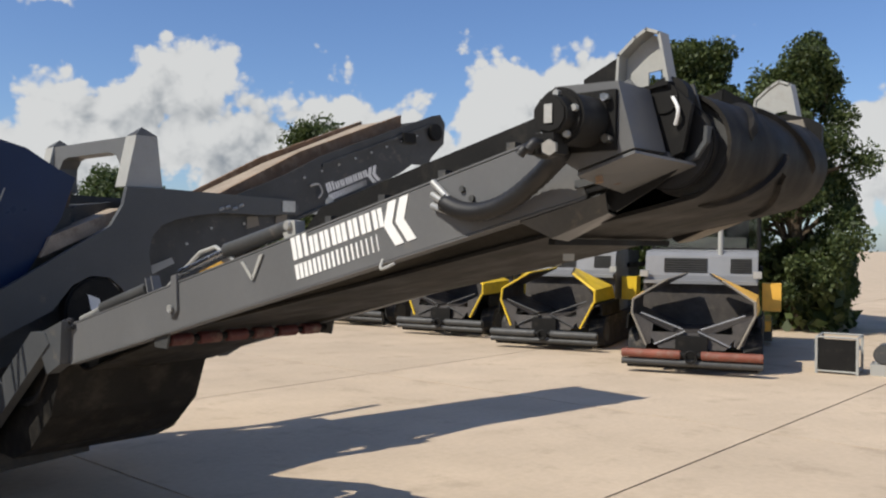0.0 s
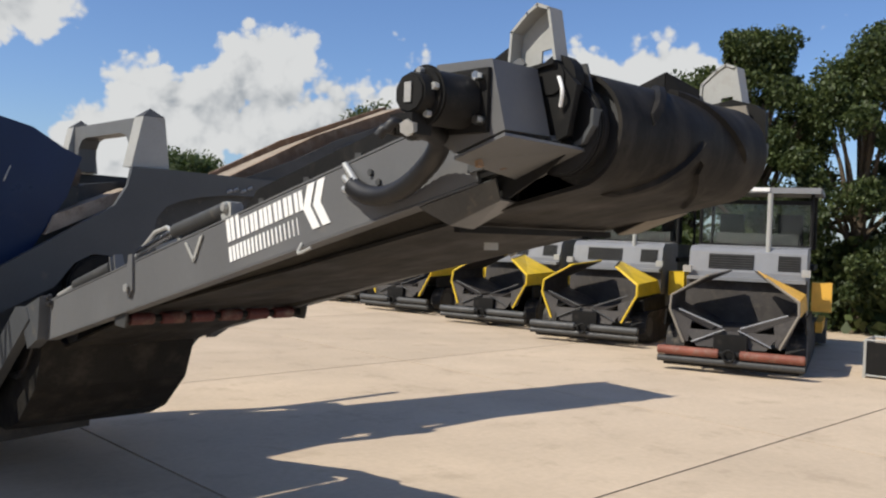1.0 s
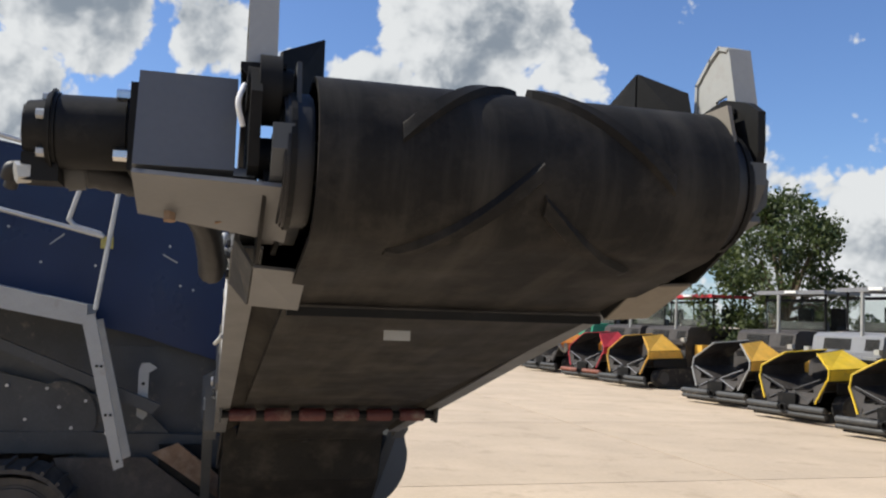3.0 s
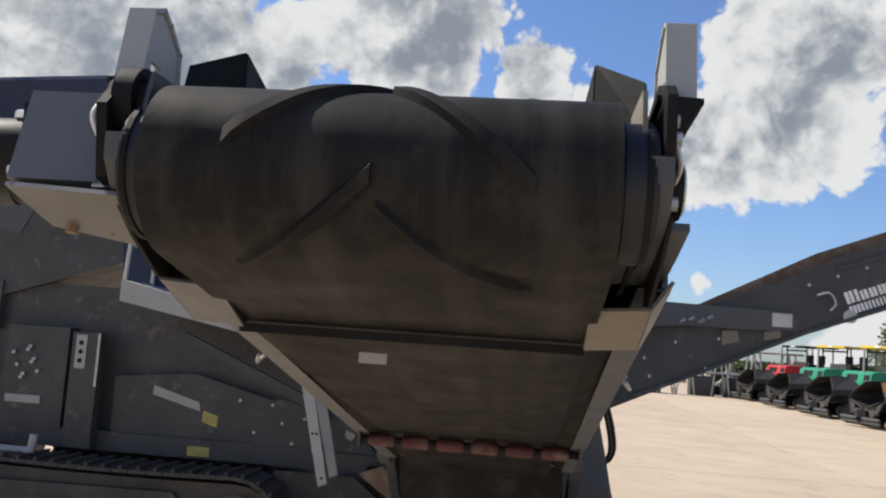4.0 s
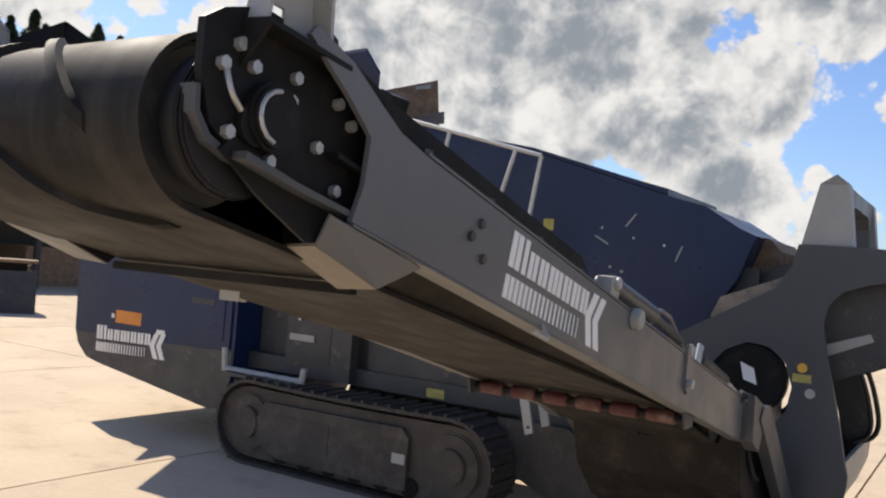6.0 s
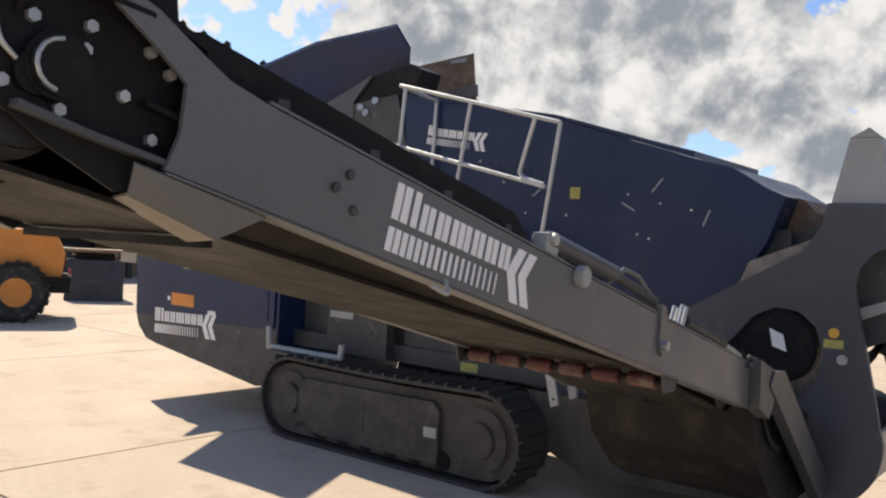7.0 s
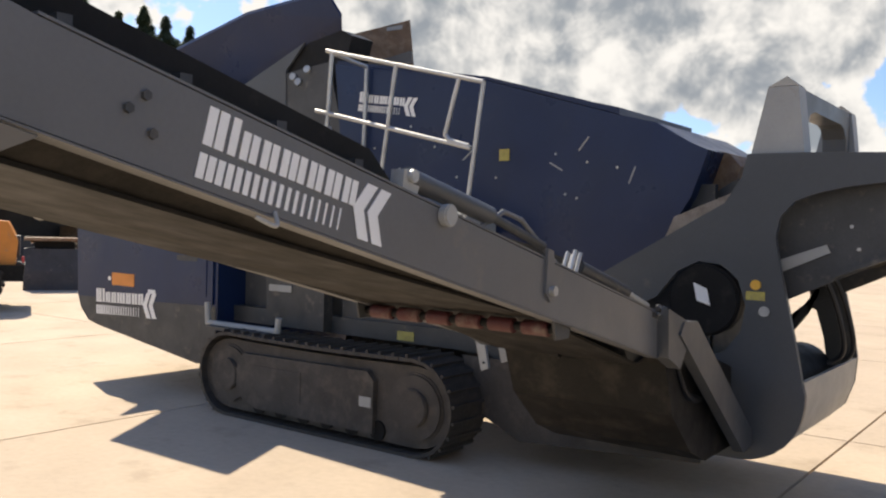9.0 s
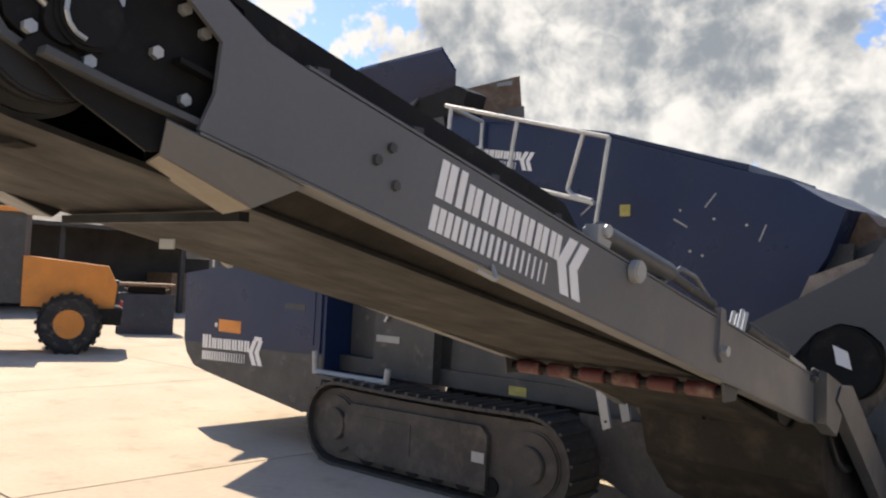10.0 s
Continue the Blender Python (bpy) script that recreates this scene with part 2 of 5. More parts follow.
def glass():
    m = bpy.data.materials.new("cab_glass")
    m.use_nodes = True
    b = m.node_tree.nodes["Principled BSDF"]
    b.inputs["Base Color"].default_value = (0.75, 0.80, 0.78, 1)
    b.inputs["Roughness"].default_value = 0.04
    b.inputs["Transmission Weight"].default_value = 1.0
    b.inputs["IOR"].default_value = 1.4
    return m


def leaves(name, a, c):
    m = bpy.data.materials.new(name)
    m.use_nodes = True
    nt = m.node_tree
    N, L = nt.nodes.new, nt.links.new
    b = nt.nodes["Principled BSDF"]
    g = N("ShaderNodeNewGeometry")
    mix = N("ShaderNodeMix")
    mix.data_type = "RGBA"
    mix.inputs["A"].default_value, mix.inputs["B"].default_value = (*a, 1), (*c, 1)
    L(g.outputs["Random Per Island"], mix.inputs["Factor"])
    L(mix.outputs["Result"], b.inputs["Base Color"])
    b.inputs["Roughness"].default_value = 0.55
    b.inputs["Transmission Weight"].default_value = 0.0
    tr = N("ShaderNodeBsdfTranslucent")
    L(mix.outputs["Result"], tr.inputs["Color"])
    sh = N("ShaderNodeMixShader")
    sh.inputs[0].default_value = 0.4
    L(b.outputs[0], sh.inputs[1])
    L(tr.outputs[0], sh.inputs[2])
    L(sh.outputs[0], nt.nodes["Material Output"].inputs[0])
    return m


GLASS = glass()
LEAF = leaves("broad_leaf", (0.020, 0.040, 0.012), (0.110, 0.140, 0.042))
NEEDLE = leaves("conifer_needle", (0.035, 0.058, 0.032), (0.100, 0.125, 0.066))
FAR_LEAF = leaves("far_leaf", (0.04, 0.07, 0.02), (0.09, 0.12, 0.04))


# ---------------------------------------------------------------- mesh helpers
def part(name, bm, mat, parent=None, label="", smooth=False):
    """Link a bmesh as one mesh object under a thing or a part."""
    bmesh.ops.recalc_face_normals(bm, faces=bm.faces[:])
    me = bpy.data.meshes.new(name)
    bm.to_mesh(me)
    bm.free()
    me.materials.append(mat)
    if smooth:
        me.polygons.foreach_set("use_smooth", [True] * len(me.polygons))
        me.set_sharp_from_angle(angle=radians(38))
    ob = new(name, me)
    if parent:
        ob.parent = parent
        if parent.type == "EMPTY":
            ob.matrix_parent_inverse = Matrix.Translation(-parent.location)
    if label:
        ob["label"] = label
    return ob


def thing(name, at, label, category, group="", kind=""):
    ob = new(name)
    ob.empty_display_size = 0.3
    ob.location = at
    return tagged(ob, label, category, group, kind)


def soften(bm, w):
    if w:
        bmesh.ops.bevel(bm, geom=[e for e in bm.edges if len(e.link_faces) == 2 and e.calc_face_angle(0) > 0.6], offset=w, segments=2,
                        affect="EDGES", profile=0.7, clamp_overlap=True)
    return bm


def box(x0, x1, y0, y1, z0, z1, w=0.006, bm=None):
    b = bmesh.new()
    v = [b.verts.new((x, y, z)) for x in (x0, x1) for y in (y0, y1) for z in (z0, z1)]
    for f in ((0, 1, 3, 2), (4, 6, 7, 5), (0, 4, 5, 1), (2, 3, 7, 6), (0, 2, 6, 4), (1, 5, 7, 3)):
        b.faces.new([v[i] for i in f])
    return merged(bm, soften(b, w))


def merged(bm, other):
    if bm is None:
        return other
    me = bpy.data.meshes.new("tmp")
    other.to_mesh(me)
    other.free()
    bm.from_mesh(me)
    bpy.data.meshes.remove(me)
    return bm


def prism(poly, axis, a, b, w=0.004, bm=None):
    """A flat plate: an outline in the plane across axis (x: (y, z); y: (x, z); z: (x, y)), from a to b along it."""
    n = bmesh.new()
    put = {"x": lambda p, t: (t, p[0], p[1]), "y": lambda p, t: (p[0], t, p[1]), "z": lambda p, t: (p[0], p[1], t)}[axis]
    lo = [n.verts.new(put(p, a)) for p in poly]
    hi = [n.verts.new(put(p, b)) for p in poly]
    n.faces.new(lo)
    n.faces.new(hi)
    for i in range(len(poly)):
        j = (i + 1) % len(poly)
        n.faces.new((lo[i], lo[j], hi[j], hi[i]))
    return merged(bm, soften(n, w))


def slant(corners, t, w=0.003, bm=None):
    """A sheet of thickness t through four or more corners in space."""
    c = [Vector(p) for p in corners]
    nrm = (c[1] - c[0]).cross(c[2] - c[0]).normalized() * t / 2
    n = bmesh.new()
    lo, hi = [n.verts.new(p - nrm) for p in c], [n.verts.new(p + nrm) for p in c]
    n.faces.new(lo)
    n.faces.new(hi)
    for i in range(len(c)):
        j = (i + 1) % len(c)
        n.faces.new((lo[i], lo[j], hi[j], hi[i]))
    return merged(bm, soften(n, w))


def rod(p, q, r, seg=16, r2=None, w=0.0, bm=None):
    p, q = Vector(p), Vector(q)
    n = bmesh.new()
    bmesh.ops.create_cone(n, cap_ends=True, segments=seg, radius1=r, radius2=r if r2 is None else r2, depth=(q - p).length)
    if w:
        bmesh.ops.bevel(n, geom=[e for e in n.edges if e.calc_face_angle(0) > 1.2], offset=w, segments=2, affect="EDGES")
    bmesh.ops.transform(n, verts=n.verts[:], matrix=Matrix.Translation((p + q) / 2) @ (q - p).to_track_quat("Z", "Y").to_matrix().to_4x4())
    return merged(bm, n)


def tube(points, r, seg=10, bm=None, steps=6, rings=0.0):
    """A bent tube through points; rings: depth of its ribs."""
    pts = [Vector(p) for p in points]
    path = []
    for i in range(len(pts) - 1):
        a, b, c, d = pts[max(i - 1, 0)], pts[i], pts[i + 1], pts[min(i + 2, len(pts) - 1)]
        for k in range(steps):
            t = k / steps
            path.append(0.5 * ((2 * b) + (c - a) * t + (2 * a - 5 * b + 4 * c - d) * t * t + (3 * b - a - 3 * c + d) * t ** 3))
    path.append(pts[-1])
    n = bmesh.new()
    loops, up = [], None
    for i, p in enumerate(path):
        d = (path[min(i + 1, len(path) - 1)] - path[max(i - 1, 0)]).normalized()
        if up is None:
            up = d.orthogonal().normalized()
        up = (up - d * up.dot(d)).normalized()
        side = d.cross(up)
        rr = r * (1 - rings * (i % 2))
        loops.append([n.verts.new(p + (up * math.cos(a) + side * math.sin(a)) * rr) for a in [2 * math.pi * k / seg for k in range(seg)]])
    for a, b in zip(loops, loops[1:]):
        for k in range(seg):
            n.faces.new((a[k], a[(k + 1) % seg], b[(k + 1) % seg], b[k]))
    n.faces.new(loops[0])
    n.faces.new(loops[-1])
    return merged(bm, n)


def straight_tube(points, r, seg=10, bm=None):
    for a, b in zip(points, points[1:]):
        bm = rod(a, b, r, seg, bm=bm)
    for p in points[1:-1]:
        n = bmesh.new()
        bmesh.ops.create_uvsphere(n, u_segments=seg, v_segments=6, radius=r)
        bmesh.ops.translate(n, verts=n.verts[:], vec=p)
        bm = merged(bm, n)
    return bm


def bolt(at, axis, r=0.02, h=0.014, bm=None):
    d = {"x": Vector((h, 0, 0)), "-x": Vector((-h, 0, 0)), "-y": Vector((0, -h, 0)), "y": Vector((0, h, 0))}[axis]
    return rod(at, Vector(at) + d, r, 6, bm=bm)


def decal(parent, origin, along, up, length, mat=WHITE, thick=0.003):
    """The maker's mark as plain shapes: upright blocks, a row of bars that thin out, and two chevrons."""
    o, a, u = Vector(origin), Vector(along).normalized(), Vector(up)
    u = (u - a * u.dot(a)).normalized()
    n = a.cross(u) * thick
    s = length

    def plate(pts, bm):
        return slant([o + a * (x * s) + u * (y * s) + n * 0.5 for x, y in pts], thick, 0, bm)
    x = 0.0
    for k, w in enumerate((0.090, 0.036, 0.080, 0.080, 0.130, 0.080, 0.084, 0.080)):
        tall = 0.138 if k < 2 else 0.106
        stems = 1 if w < 0.05 else 3 if w > 0.12 else 2
        wide = (w - 0.010 * (stems - 1)) / stems
        for q in range(stems):
            a0 = x + q * (wide + 0.010)
            part("mark_block", plate([(a0, 0.0), (a0 + wide, 0.0), (a0 + wide, tall), (a0, tall)], None), mat, parent)
        x += w + 0.020
    for k in range(18):
        w = 0.033 - 0.0015 * k
        part("mark_bar", plate([(k * 0.0425, -0.120), (k * 0.0425 + w, -0.120), (k * 0.0425 + w, -0.030), (k * 0.0425, -0.030)], None), mat, parent)
    for k in range(2):
        x0 = 0.795 + k * 0.092
        ch = plate([(x0, 0.0), (x0 + 0.062, 0.118), (x0 + 0.128, 0.118), (x0 + 0.066, 0.0)], None)
        ch = plate([(x0, 0.0), (x0 + 0.066, 0.0), (x0 + 0.128, -0.124), (x0 + 0.062, -0.124)], ch)
        part("mark_chevron", ch, mat, parent)


# ---------------------------------------------------------------- ground
def ground():
    g = part("ground", box(-700, 700, -700, 900, -1.0, -0.045, 0), JOINT)
    tagged(g, "wide yard ground under the concrete, reaching to the horizon", "ground", kind="structure")
    return g


GROUND = ground()


# ---------------------------------------------------------------- side discharge conveyor
CX, HALF = -0.255, 0.62             # middle and half width of its frame
HEAD, TAIL = (-1.85, 2.40, 0.185), (2.35, 1.36, 0.15)   # drums: y, z, radius
SLOPE = (TAIL[1] - HEAD[1]) / (TAIL[0] - HEAD[0])
FALL = Vector((0, 1, SLOPE)).normalized()
RISE = Vector((0, -SLOPE, 1)).normalized()


def frame_top(y):
    return 2.115 - 0.252 * (y + 0.09)


def belt_loop():
    """Points of the belt's run with their outward way: top run, head drum, return run, tail drum."""
    pts = []
    base = math.atan2(RISE.z, RISE.y)
    for k in range(25):
        a = base + math.pi * k / 24
        pts.append((HEAD[0] + HEAD[2] * math.cos(a), HEAD[1] + HEAD[2] * math.sin(a), math.cos(a), math.sin(a)))
    n = 24
    a = base + math.pi
    stops = [pts[-1][:2], (-0.30, 1.872), (1.20, 1.556), (TAIL[0] + TAIL[2] * math.cos(a), TAIL[1] + TAIL[2] * math.sin(a))]
    for (ya, za), (yb, zb) in zip(stops, stops[1:]):
        for k in range(1, 9):
            pts.append((ya + (yb - ya) * k / 8.01, za + (zb - za) * k / 8.01, math.cos(a), math.sin(a)))
    for k in range(9):
        a = base + math.pi + math.pi * k / 8
        pts.append((TAIL[0] + TAIL[2] * math.cos(a), TAIL[1] + TAIL[2] * math.sin(a), math.cos(a), math.sin(a)))
    y0, z0 = pts[-1][:2]
    y1, z1 = pts[0][:2]
    for k in range(1, n):
        t = k / n
        pts.append((y0 + (y1 - y0) * t, z0 + (z1 - z0) * t, math.cos(base), math.sin(base)))
    return pts


def side_conveyor():
    top = thing("side_conveyor", (CX, 2.4, 0.0), "slate grey folding side conveyor with black chevron belt, raised high", "conveyor")
    loop = belt_loop()
    n = len(loop)
    bm = bmesh.new()
    cols = 9
    wl, wr = 0.475, 0.465
    ring_o, ring_i = [], []
    for y, z, ny, nz in loop:
        ring_o.append([bm.verts.new((CX - wl + (wl + wr) * k / (cols - 1), y, z)) for k in range(cols)])
        ring_i.append([bm.verts.new((CX - wl + (wl + wr) * k / (cols - 1), y - ny * 0.014, z - nz * 0.014)) for k in range(cols)])
    for i in range(n):
        j = (i + 1) % n
        for k in range(cols - 1):
            bm.faces.new((ring_o[i][k], ring_o[i][k + 1], ring_o[j][k + 1], ring_o[j][k]))
            bm.faces.new((ring_i[i][k], ring_i[j][k], ring_i[j][k + 1], ring_i[i][k + 1]))
        bm.faces.new((ring_o[i][0], ring_o[j][0], ring_i[j][0], ring_i[i][0]))
        bm.faces.new((ring_o[i][-1], ring_i[i][-1], ring_i[j][-1], ring_o[j][-1]))
    belt = part("belt", bm, BELT, top, "worn black rubber belt with raised chevrons", smooth=True)
    # run length for the chevrons
    dist = [0.0]
    for i in range(n):
        a, b = loop[i], loop[(i + 1) % n]
        dist.append(dist[-1] + math.hypot(b[0] - a[0], b[1] - a[1]))

    def on_belt(s, x, h):
        s %= dist[-1]
        i = max(k for k in range(n) if dist[k] <= s)
        t = (s - dist[i]) / (dist[i + 1] - dist[i])
        a, b = loop[i], loop[(i + 1) % n]
        y, z, ny, nz = [a[k] + (b[k] - a[k]) * t for k in range(4)]
        return Vector((x, y + ny * h, z + nz * h))
    rows = 30
    bare = (dist[24] - 0.10, dist[24] + 24 * 0.17)       # worn smooth along the return run
    for r in range(rows):
        s0 = 0.03 + dist[-1] * r / rows
        if bare[0] < s0 < bare[1]:
            continue
        for side in (-1, 1):
            cl = bmesh.new()
            prev = None
            for k in range(15):
                t = k / 14
                x = CX + side * (0.006 + 0.30 * t)
                s = s0 + 0.26 * t + (0.07 if side > 0 else 0.0)
                h = 0.017 * min(1, (1 - t) * 8 + 0.3)
                ring = [cl.verts.new(on_belt(s - 0.027, x, -0.002)), cl.verts.new(on_belt(s - 0.016, x, h)),
                        cl.verts.new(on_belt(s + 0.016, x, h)), cl.verts.new(on_belt(s + 0.027, x, -0.002))]
                if prev:
                    for q in range(3):
                        cl.faces.new((prev[q], prev[q + 1], ring[q + 1], ring[q]))
                else:
                    cl.faces.new(ring)
                prev = ring
            cl.faces.new(prev)
            part("cleat", cl, RUBBER, belt, smooth=True)
    part("head_drum", rod((CX - 0.43, HEAD[0], HEAD[1]), (CX + 0.43, HEAD[0], HEAD[1]), HEAD[2] - 0.016, 40, w=0.01), DARK, top, smooth=True)
    # near-black cylinders added to keep the gaps beside the drum as dark as shade
    for side, x0 in ((-1, 0.478), (1, 0.468)):
        part("drum_collar", rod((CX + side * x0, HEAD[0], HEAD[1]), (CX + side * 0.538, HEAD[0], HEAD[1]), HEAD[2] - 0.040, 32, w=0.006), HOSE, top, smooth=True)
    part("tail_drum", rod((CX - 0.44, TAIL[0], TAIL[1]), (CX + 0.44, TAIL[0], TAIL[1]), TAIL[2] - 0.016, 32), DARK, top, smooth=True)
    part("drum_shaft", rod((CX - 0.585, HEAD[0], HEAD[1]), (CX + 0.585, HEAD[0], HEAD[1]), 0.045, 20), BLACK, top, smooth=True)

    # side plates: a long web with a folded lip at its foot and a rail along its top
    for side in (-1, 1):
        xo = CX + side * HALF
        xi = xo - side * 0.014
        web = [(2.30, frame_top(2.30)), (2.30, frame_top(2.30) - 0.24), (-1.58, 2.236), (-1.545, 2.32), (-1.535, 2.43), (-1.62, 2.50), (-1.76, 2.60),
               (-1.74, 2.622), (-1.613, 2.575), (-1.50, 2.505), (-1.42, frame_top(-1.42) + 0.008), (-1.30, frame_top(-1.30))]
        sp = part("side_plate", prism(web, "x", xi, xo, 0.004), GREY, top)
        lip = [(2.28, frame_top(2.28) - 0.243), (-1.58, 2.232), (-1.58, 2.226), (2.28, frame_top(2.28) - 0.249)]
        part("lip", prism(lip, "x", xo - side * 0.07, xo + side * 0.006, 0.001), GREY, sp)
        cap = [(2.25, frame_top(2.25) + 0.004), (-1.30, frame_top(-1.30) + 0.004), (-1.30, frame_top(-1.30) + 0.012), (2.25, frame_top(2.25) + 0.012)]
        part("top_flange", prism(cap, "x", xo - side * 0.06, xo + side * 0.002, 0.001), GREY, sp)
        for y, dz in ((-1.02, -0.07), (-1.07, -0.12), (-1.0, -0.16)):
            part("bolt", bolt((xo, y, frame_top(y) + dz), "x" if side > 0 else "-x", 0.014, 0.012), DARK, sp)
        # hanging wing under the head, leaning in, with its turned-in foot
        xw = xo - side * 0.045
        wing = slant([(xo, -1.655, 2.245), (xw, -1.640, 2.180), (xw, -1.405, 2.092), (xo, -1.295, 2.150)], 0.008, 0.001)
        # the left wing's shade is put into its darker paint
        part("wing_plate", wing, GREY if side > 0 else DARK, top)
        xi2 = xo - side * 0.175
        # tan holds the ground's bounce on the right foot, grey the left one's shade
        part("wing_foot", slant([(xw, -1.640, 2.180), (xi2, -1.600, 2.174), (xi2, -1.390, 2.083), (xw, -1.405, 2.092)], 0.008), TAN if side > 0 else GREY, top, "turned-in plate with its light and shade painted in")
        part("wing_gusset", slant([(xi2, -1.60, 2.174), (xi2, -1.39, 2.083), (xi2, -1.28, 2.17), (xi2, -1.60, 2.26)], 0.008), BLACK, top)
        skirt = [(-1.575, 2.192), (-1.60, 2.265), (-1.90, 2.37), (-1.93, 2.34), (-1.82, 2.262), (-1.67, 2.182)]
        part("side_skirt", prism(skirt, "x", xo - side * 0.055, xo - side * 0.047, 0.001), BLACK, top, "black rubber side skirt")
        # idlers' brackets and a tie under the web
        tie = tube([(xo, -0.58, frame_top(-0.58) - 0.24), (xo + side * 0.03, -0.60, frame_top(-0.6) - 0.285), (xo + side * 0.01, -0.66, frame_top(-0.66) - 0.275)], 0.007, 8)
        part("hook", tie, GREY_LIGHT, top, smooth=True)

    # bearing plate at the free end, with its bolts and slotted tensioner
    xo = CX + HALF
    xb = xo - 0.055
    disc = [(-1.985, 2.48), (-1.985, 2.575), (-1.94, 2.605), (-1.84, 2.635), (-1.62, 2.60), (-1.46, 2.52), (-1.47, 2.44), (-1.50, 2.262), (-1.75, 2.30), (-1.90, 2.345), (-1.955, 2.385)]
    bp = part("bearing_plate", prism(disc, "x", xb - 0.02, xb, 0.004), BLACK, top)
    for y, z in ((-1.90, 2.545), (-1.86, 2.51), (-1.94, 2.50), (-1.74, 2.515), (-1.75, 2.465), (-1.60, 2.49), (-1.55, 2.45), (-1.915, 2.375), (-1.80, 2.335), (-1.66, 2.385), (-1.59, 2.30)):
        part("bolt", bolt((xb, y, z), "x", 0.014, 0.016), STEEL, bp)
    part("bearing_housing", rod((xb - 0.01, -1.81, 2.42), (xb + 0.035, -1.81, 2.42), 0.07, 28, w=0.008), BLACK, bp, smooth=True)
    part("grease_line", tube([(xb + 0.004, -1.93, 2.50), (xb + 0.018, -1.925, 2.45), (xb + 0.012, -1.89, 2.42)], 0.006, 8), STEEL, bp, smooth=True)
    ring = None
    for k in range(7):
        a0, a1 = radians(90 + 24 * k), radians(90 + 24 * (k + 1))
        ring = rod((xb + 0.037, -1.81 + 0.052 * math.cos(a0), 2.42 + 0.052 * math.sin(a0)), (xb + 0.037, -1.81 + 0.052 * math.cos(a1), 2.42 + 0.052 * math.sin(a1)), 0.005, 6, bm=ring)
    part("bearing_ring", ring, STEEL, bp)
    nose = [(-1.992, 2.452), (-1.990, 2.400), (-1.955, 2.350), (-1.890, 2.322), (-1.885, 2.336), (-1.948, 2.364), (-1.978, 2.405), (-1.981, 2.452)]
    back = [(-1.50, 2.27), (-1.455, 2.44), (-1.46, 2.53), (-1.63, 2.595), (-1.63, 2.58), (-1.475, 2.515), (-1.47, 2.44), (-1.515, 2.27)]
    part("back_plate", prism(back, "x", xb - 0.003, xo - 0.015, 0.001), BLACK, top)
    tray = [(-1.900, 2.326), (-1.75, 2.286), (-1.548, 2.240), (-1.545, 2.254), (-1.75, 2.300), (-1.897, 2.341)]
    for side in (-1, 1):
        xe = CX + side * (HALF - 0.055)
        part("edge_guard", prism(nose, "x", min(xe - side * 0.045, xe - side * 0.002), max(xe - side * 0.045, xe - side * 0.002), 0.002), FRAME, top)
        part("guard_tray", prism(tray, "x", min(xe - side * 0.090, xe + side * 0.045), max(xe - side * 0.090, xe + side * 0.045), 0.002), FRAME, top)

    # drive end: bearing plate, gearbox case, hydraulic motor and its hose
    xo = CX - HALF
    disc2 = [(-1.96, 2.52), (-1.90, 2.58), (-1.55, 2.57), (-1.46, 2.47), (-1.50, 2.27), (-1.75, 2.30), (-1.93, 2.37)]
    part("drive_plate", prism(disc2, "x", xo + 0.012, xo + 0.035, 0.004), BLACK, top)
    case = [(-1.825, 2.575), (-1.885, 2.365), (-1.68, 2.305), (-1.60, 2.35), (-1.575, 2.50), (-1.59, 2.582)]
    gb = part("gearbox_case", prism(case, "x", -1.09, xo - 0.012, 0.008), GREY, top, "slate grey gearbox cover")
    part("case_frame", prism([(-1.895, 2.352), (-1.66, 2.285), (-1.54, 2.262), (-1.54, 2.29), (-1.66, 2.305), (-1.885, 2.37)], "x", xo - 0.014, xo + 0.03, 0.003), FRAME, gb)
    bp2 = slant([(-1.09, -1.885, 2.352), (-0.765, -1.950, 2.330), (-0.765, -1.700, 2.238), (-0.880, -1.655, 2.268), (-1.09, -1.680, 2.290)], 0.010, 0)
    plate_under = part("base_plate", bp2, GREY, top)
    for x in (-1.02, -0.91):
        part("bolt", rod((x, -1.715, 2.300), (x, -1.722, 2.268), 0.014, 6), RUST, plate_under)
    cap = rod((xo + 0.005, -1.865, 2.545), (xo + 0.10, -1.865, 2.545), 0.075, 24, w=0.025)
    part("bearing_cap", cap, BLACK, top, smooth=True)
    part("sensor_cable", tube([(xo + 0.0, -1.90, 2.545), (xo - 0.012, -1.925, 2.50), (xo + 0.0, -1.91, 2.455)], 0.006, 8), WHITE, top, smooth=True)
    mz, my = 2.452, -1.728
    part("motor_flange", box(-1.106, -1.0895, my - 0.098, my + 0.092, mz - 0.092, mz + 0.096, 0.006), BLACK, top)
    mot = rod((-1.106, my, mz), (-1.26, my, mz - 0.004), 0.080, 28, w=0.008)
    mot = rod((-1.255, my, mz), (-1.275, my, mz), 0.088, 28, w=0.008, bm=mot)
    motor = part("hydraulic_motor", mot, BLACK, top, "black hydraulic drive motor", smooth=True)
    part("end_cover", rod((-1.275, my, mz), (-1.325, my - 0.004, mz), 0.066, 10, 0.058, w=0.006), BLACK, motor, smooth=True)
    for k in range(5):
        a = radians(72 * k + 20)
        c = (my + 0.068 * math.cos(a), mz + 0.068 * math.sin(a))
        part("cover_bolt", rod((-1.275, *c), (-1.292, *c), 0.011, 6), STEEL, motor)
    mot = box(-1.325, -1.250, my - 0.02, my + 0.075, mz - 0.115, mz - 0.055, 0.012)
    mot = rod((-1.29, my + 0.05, mz - 0.085), (-1.245, my + 0.075, mz - 0.080), 0.032, 16, bm=mot)
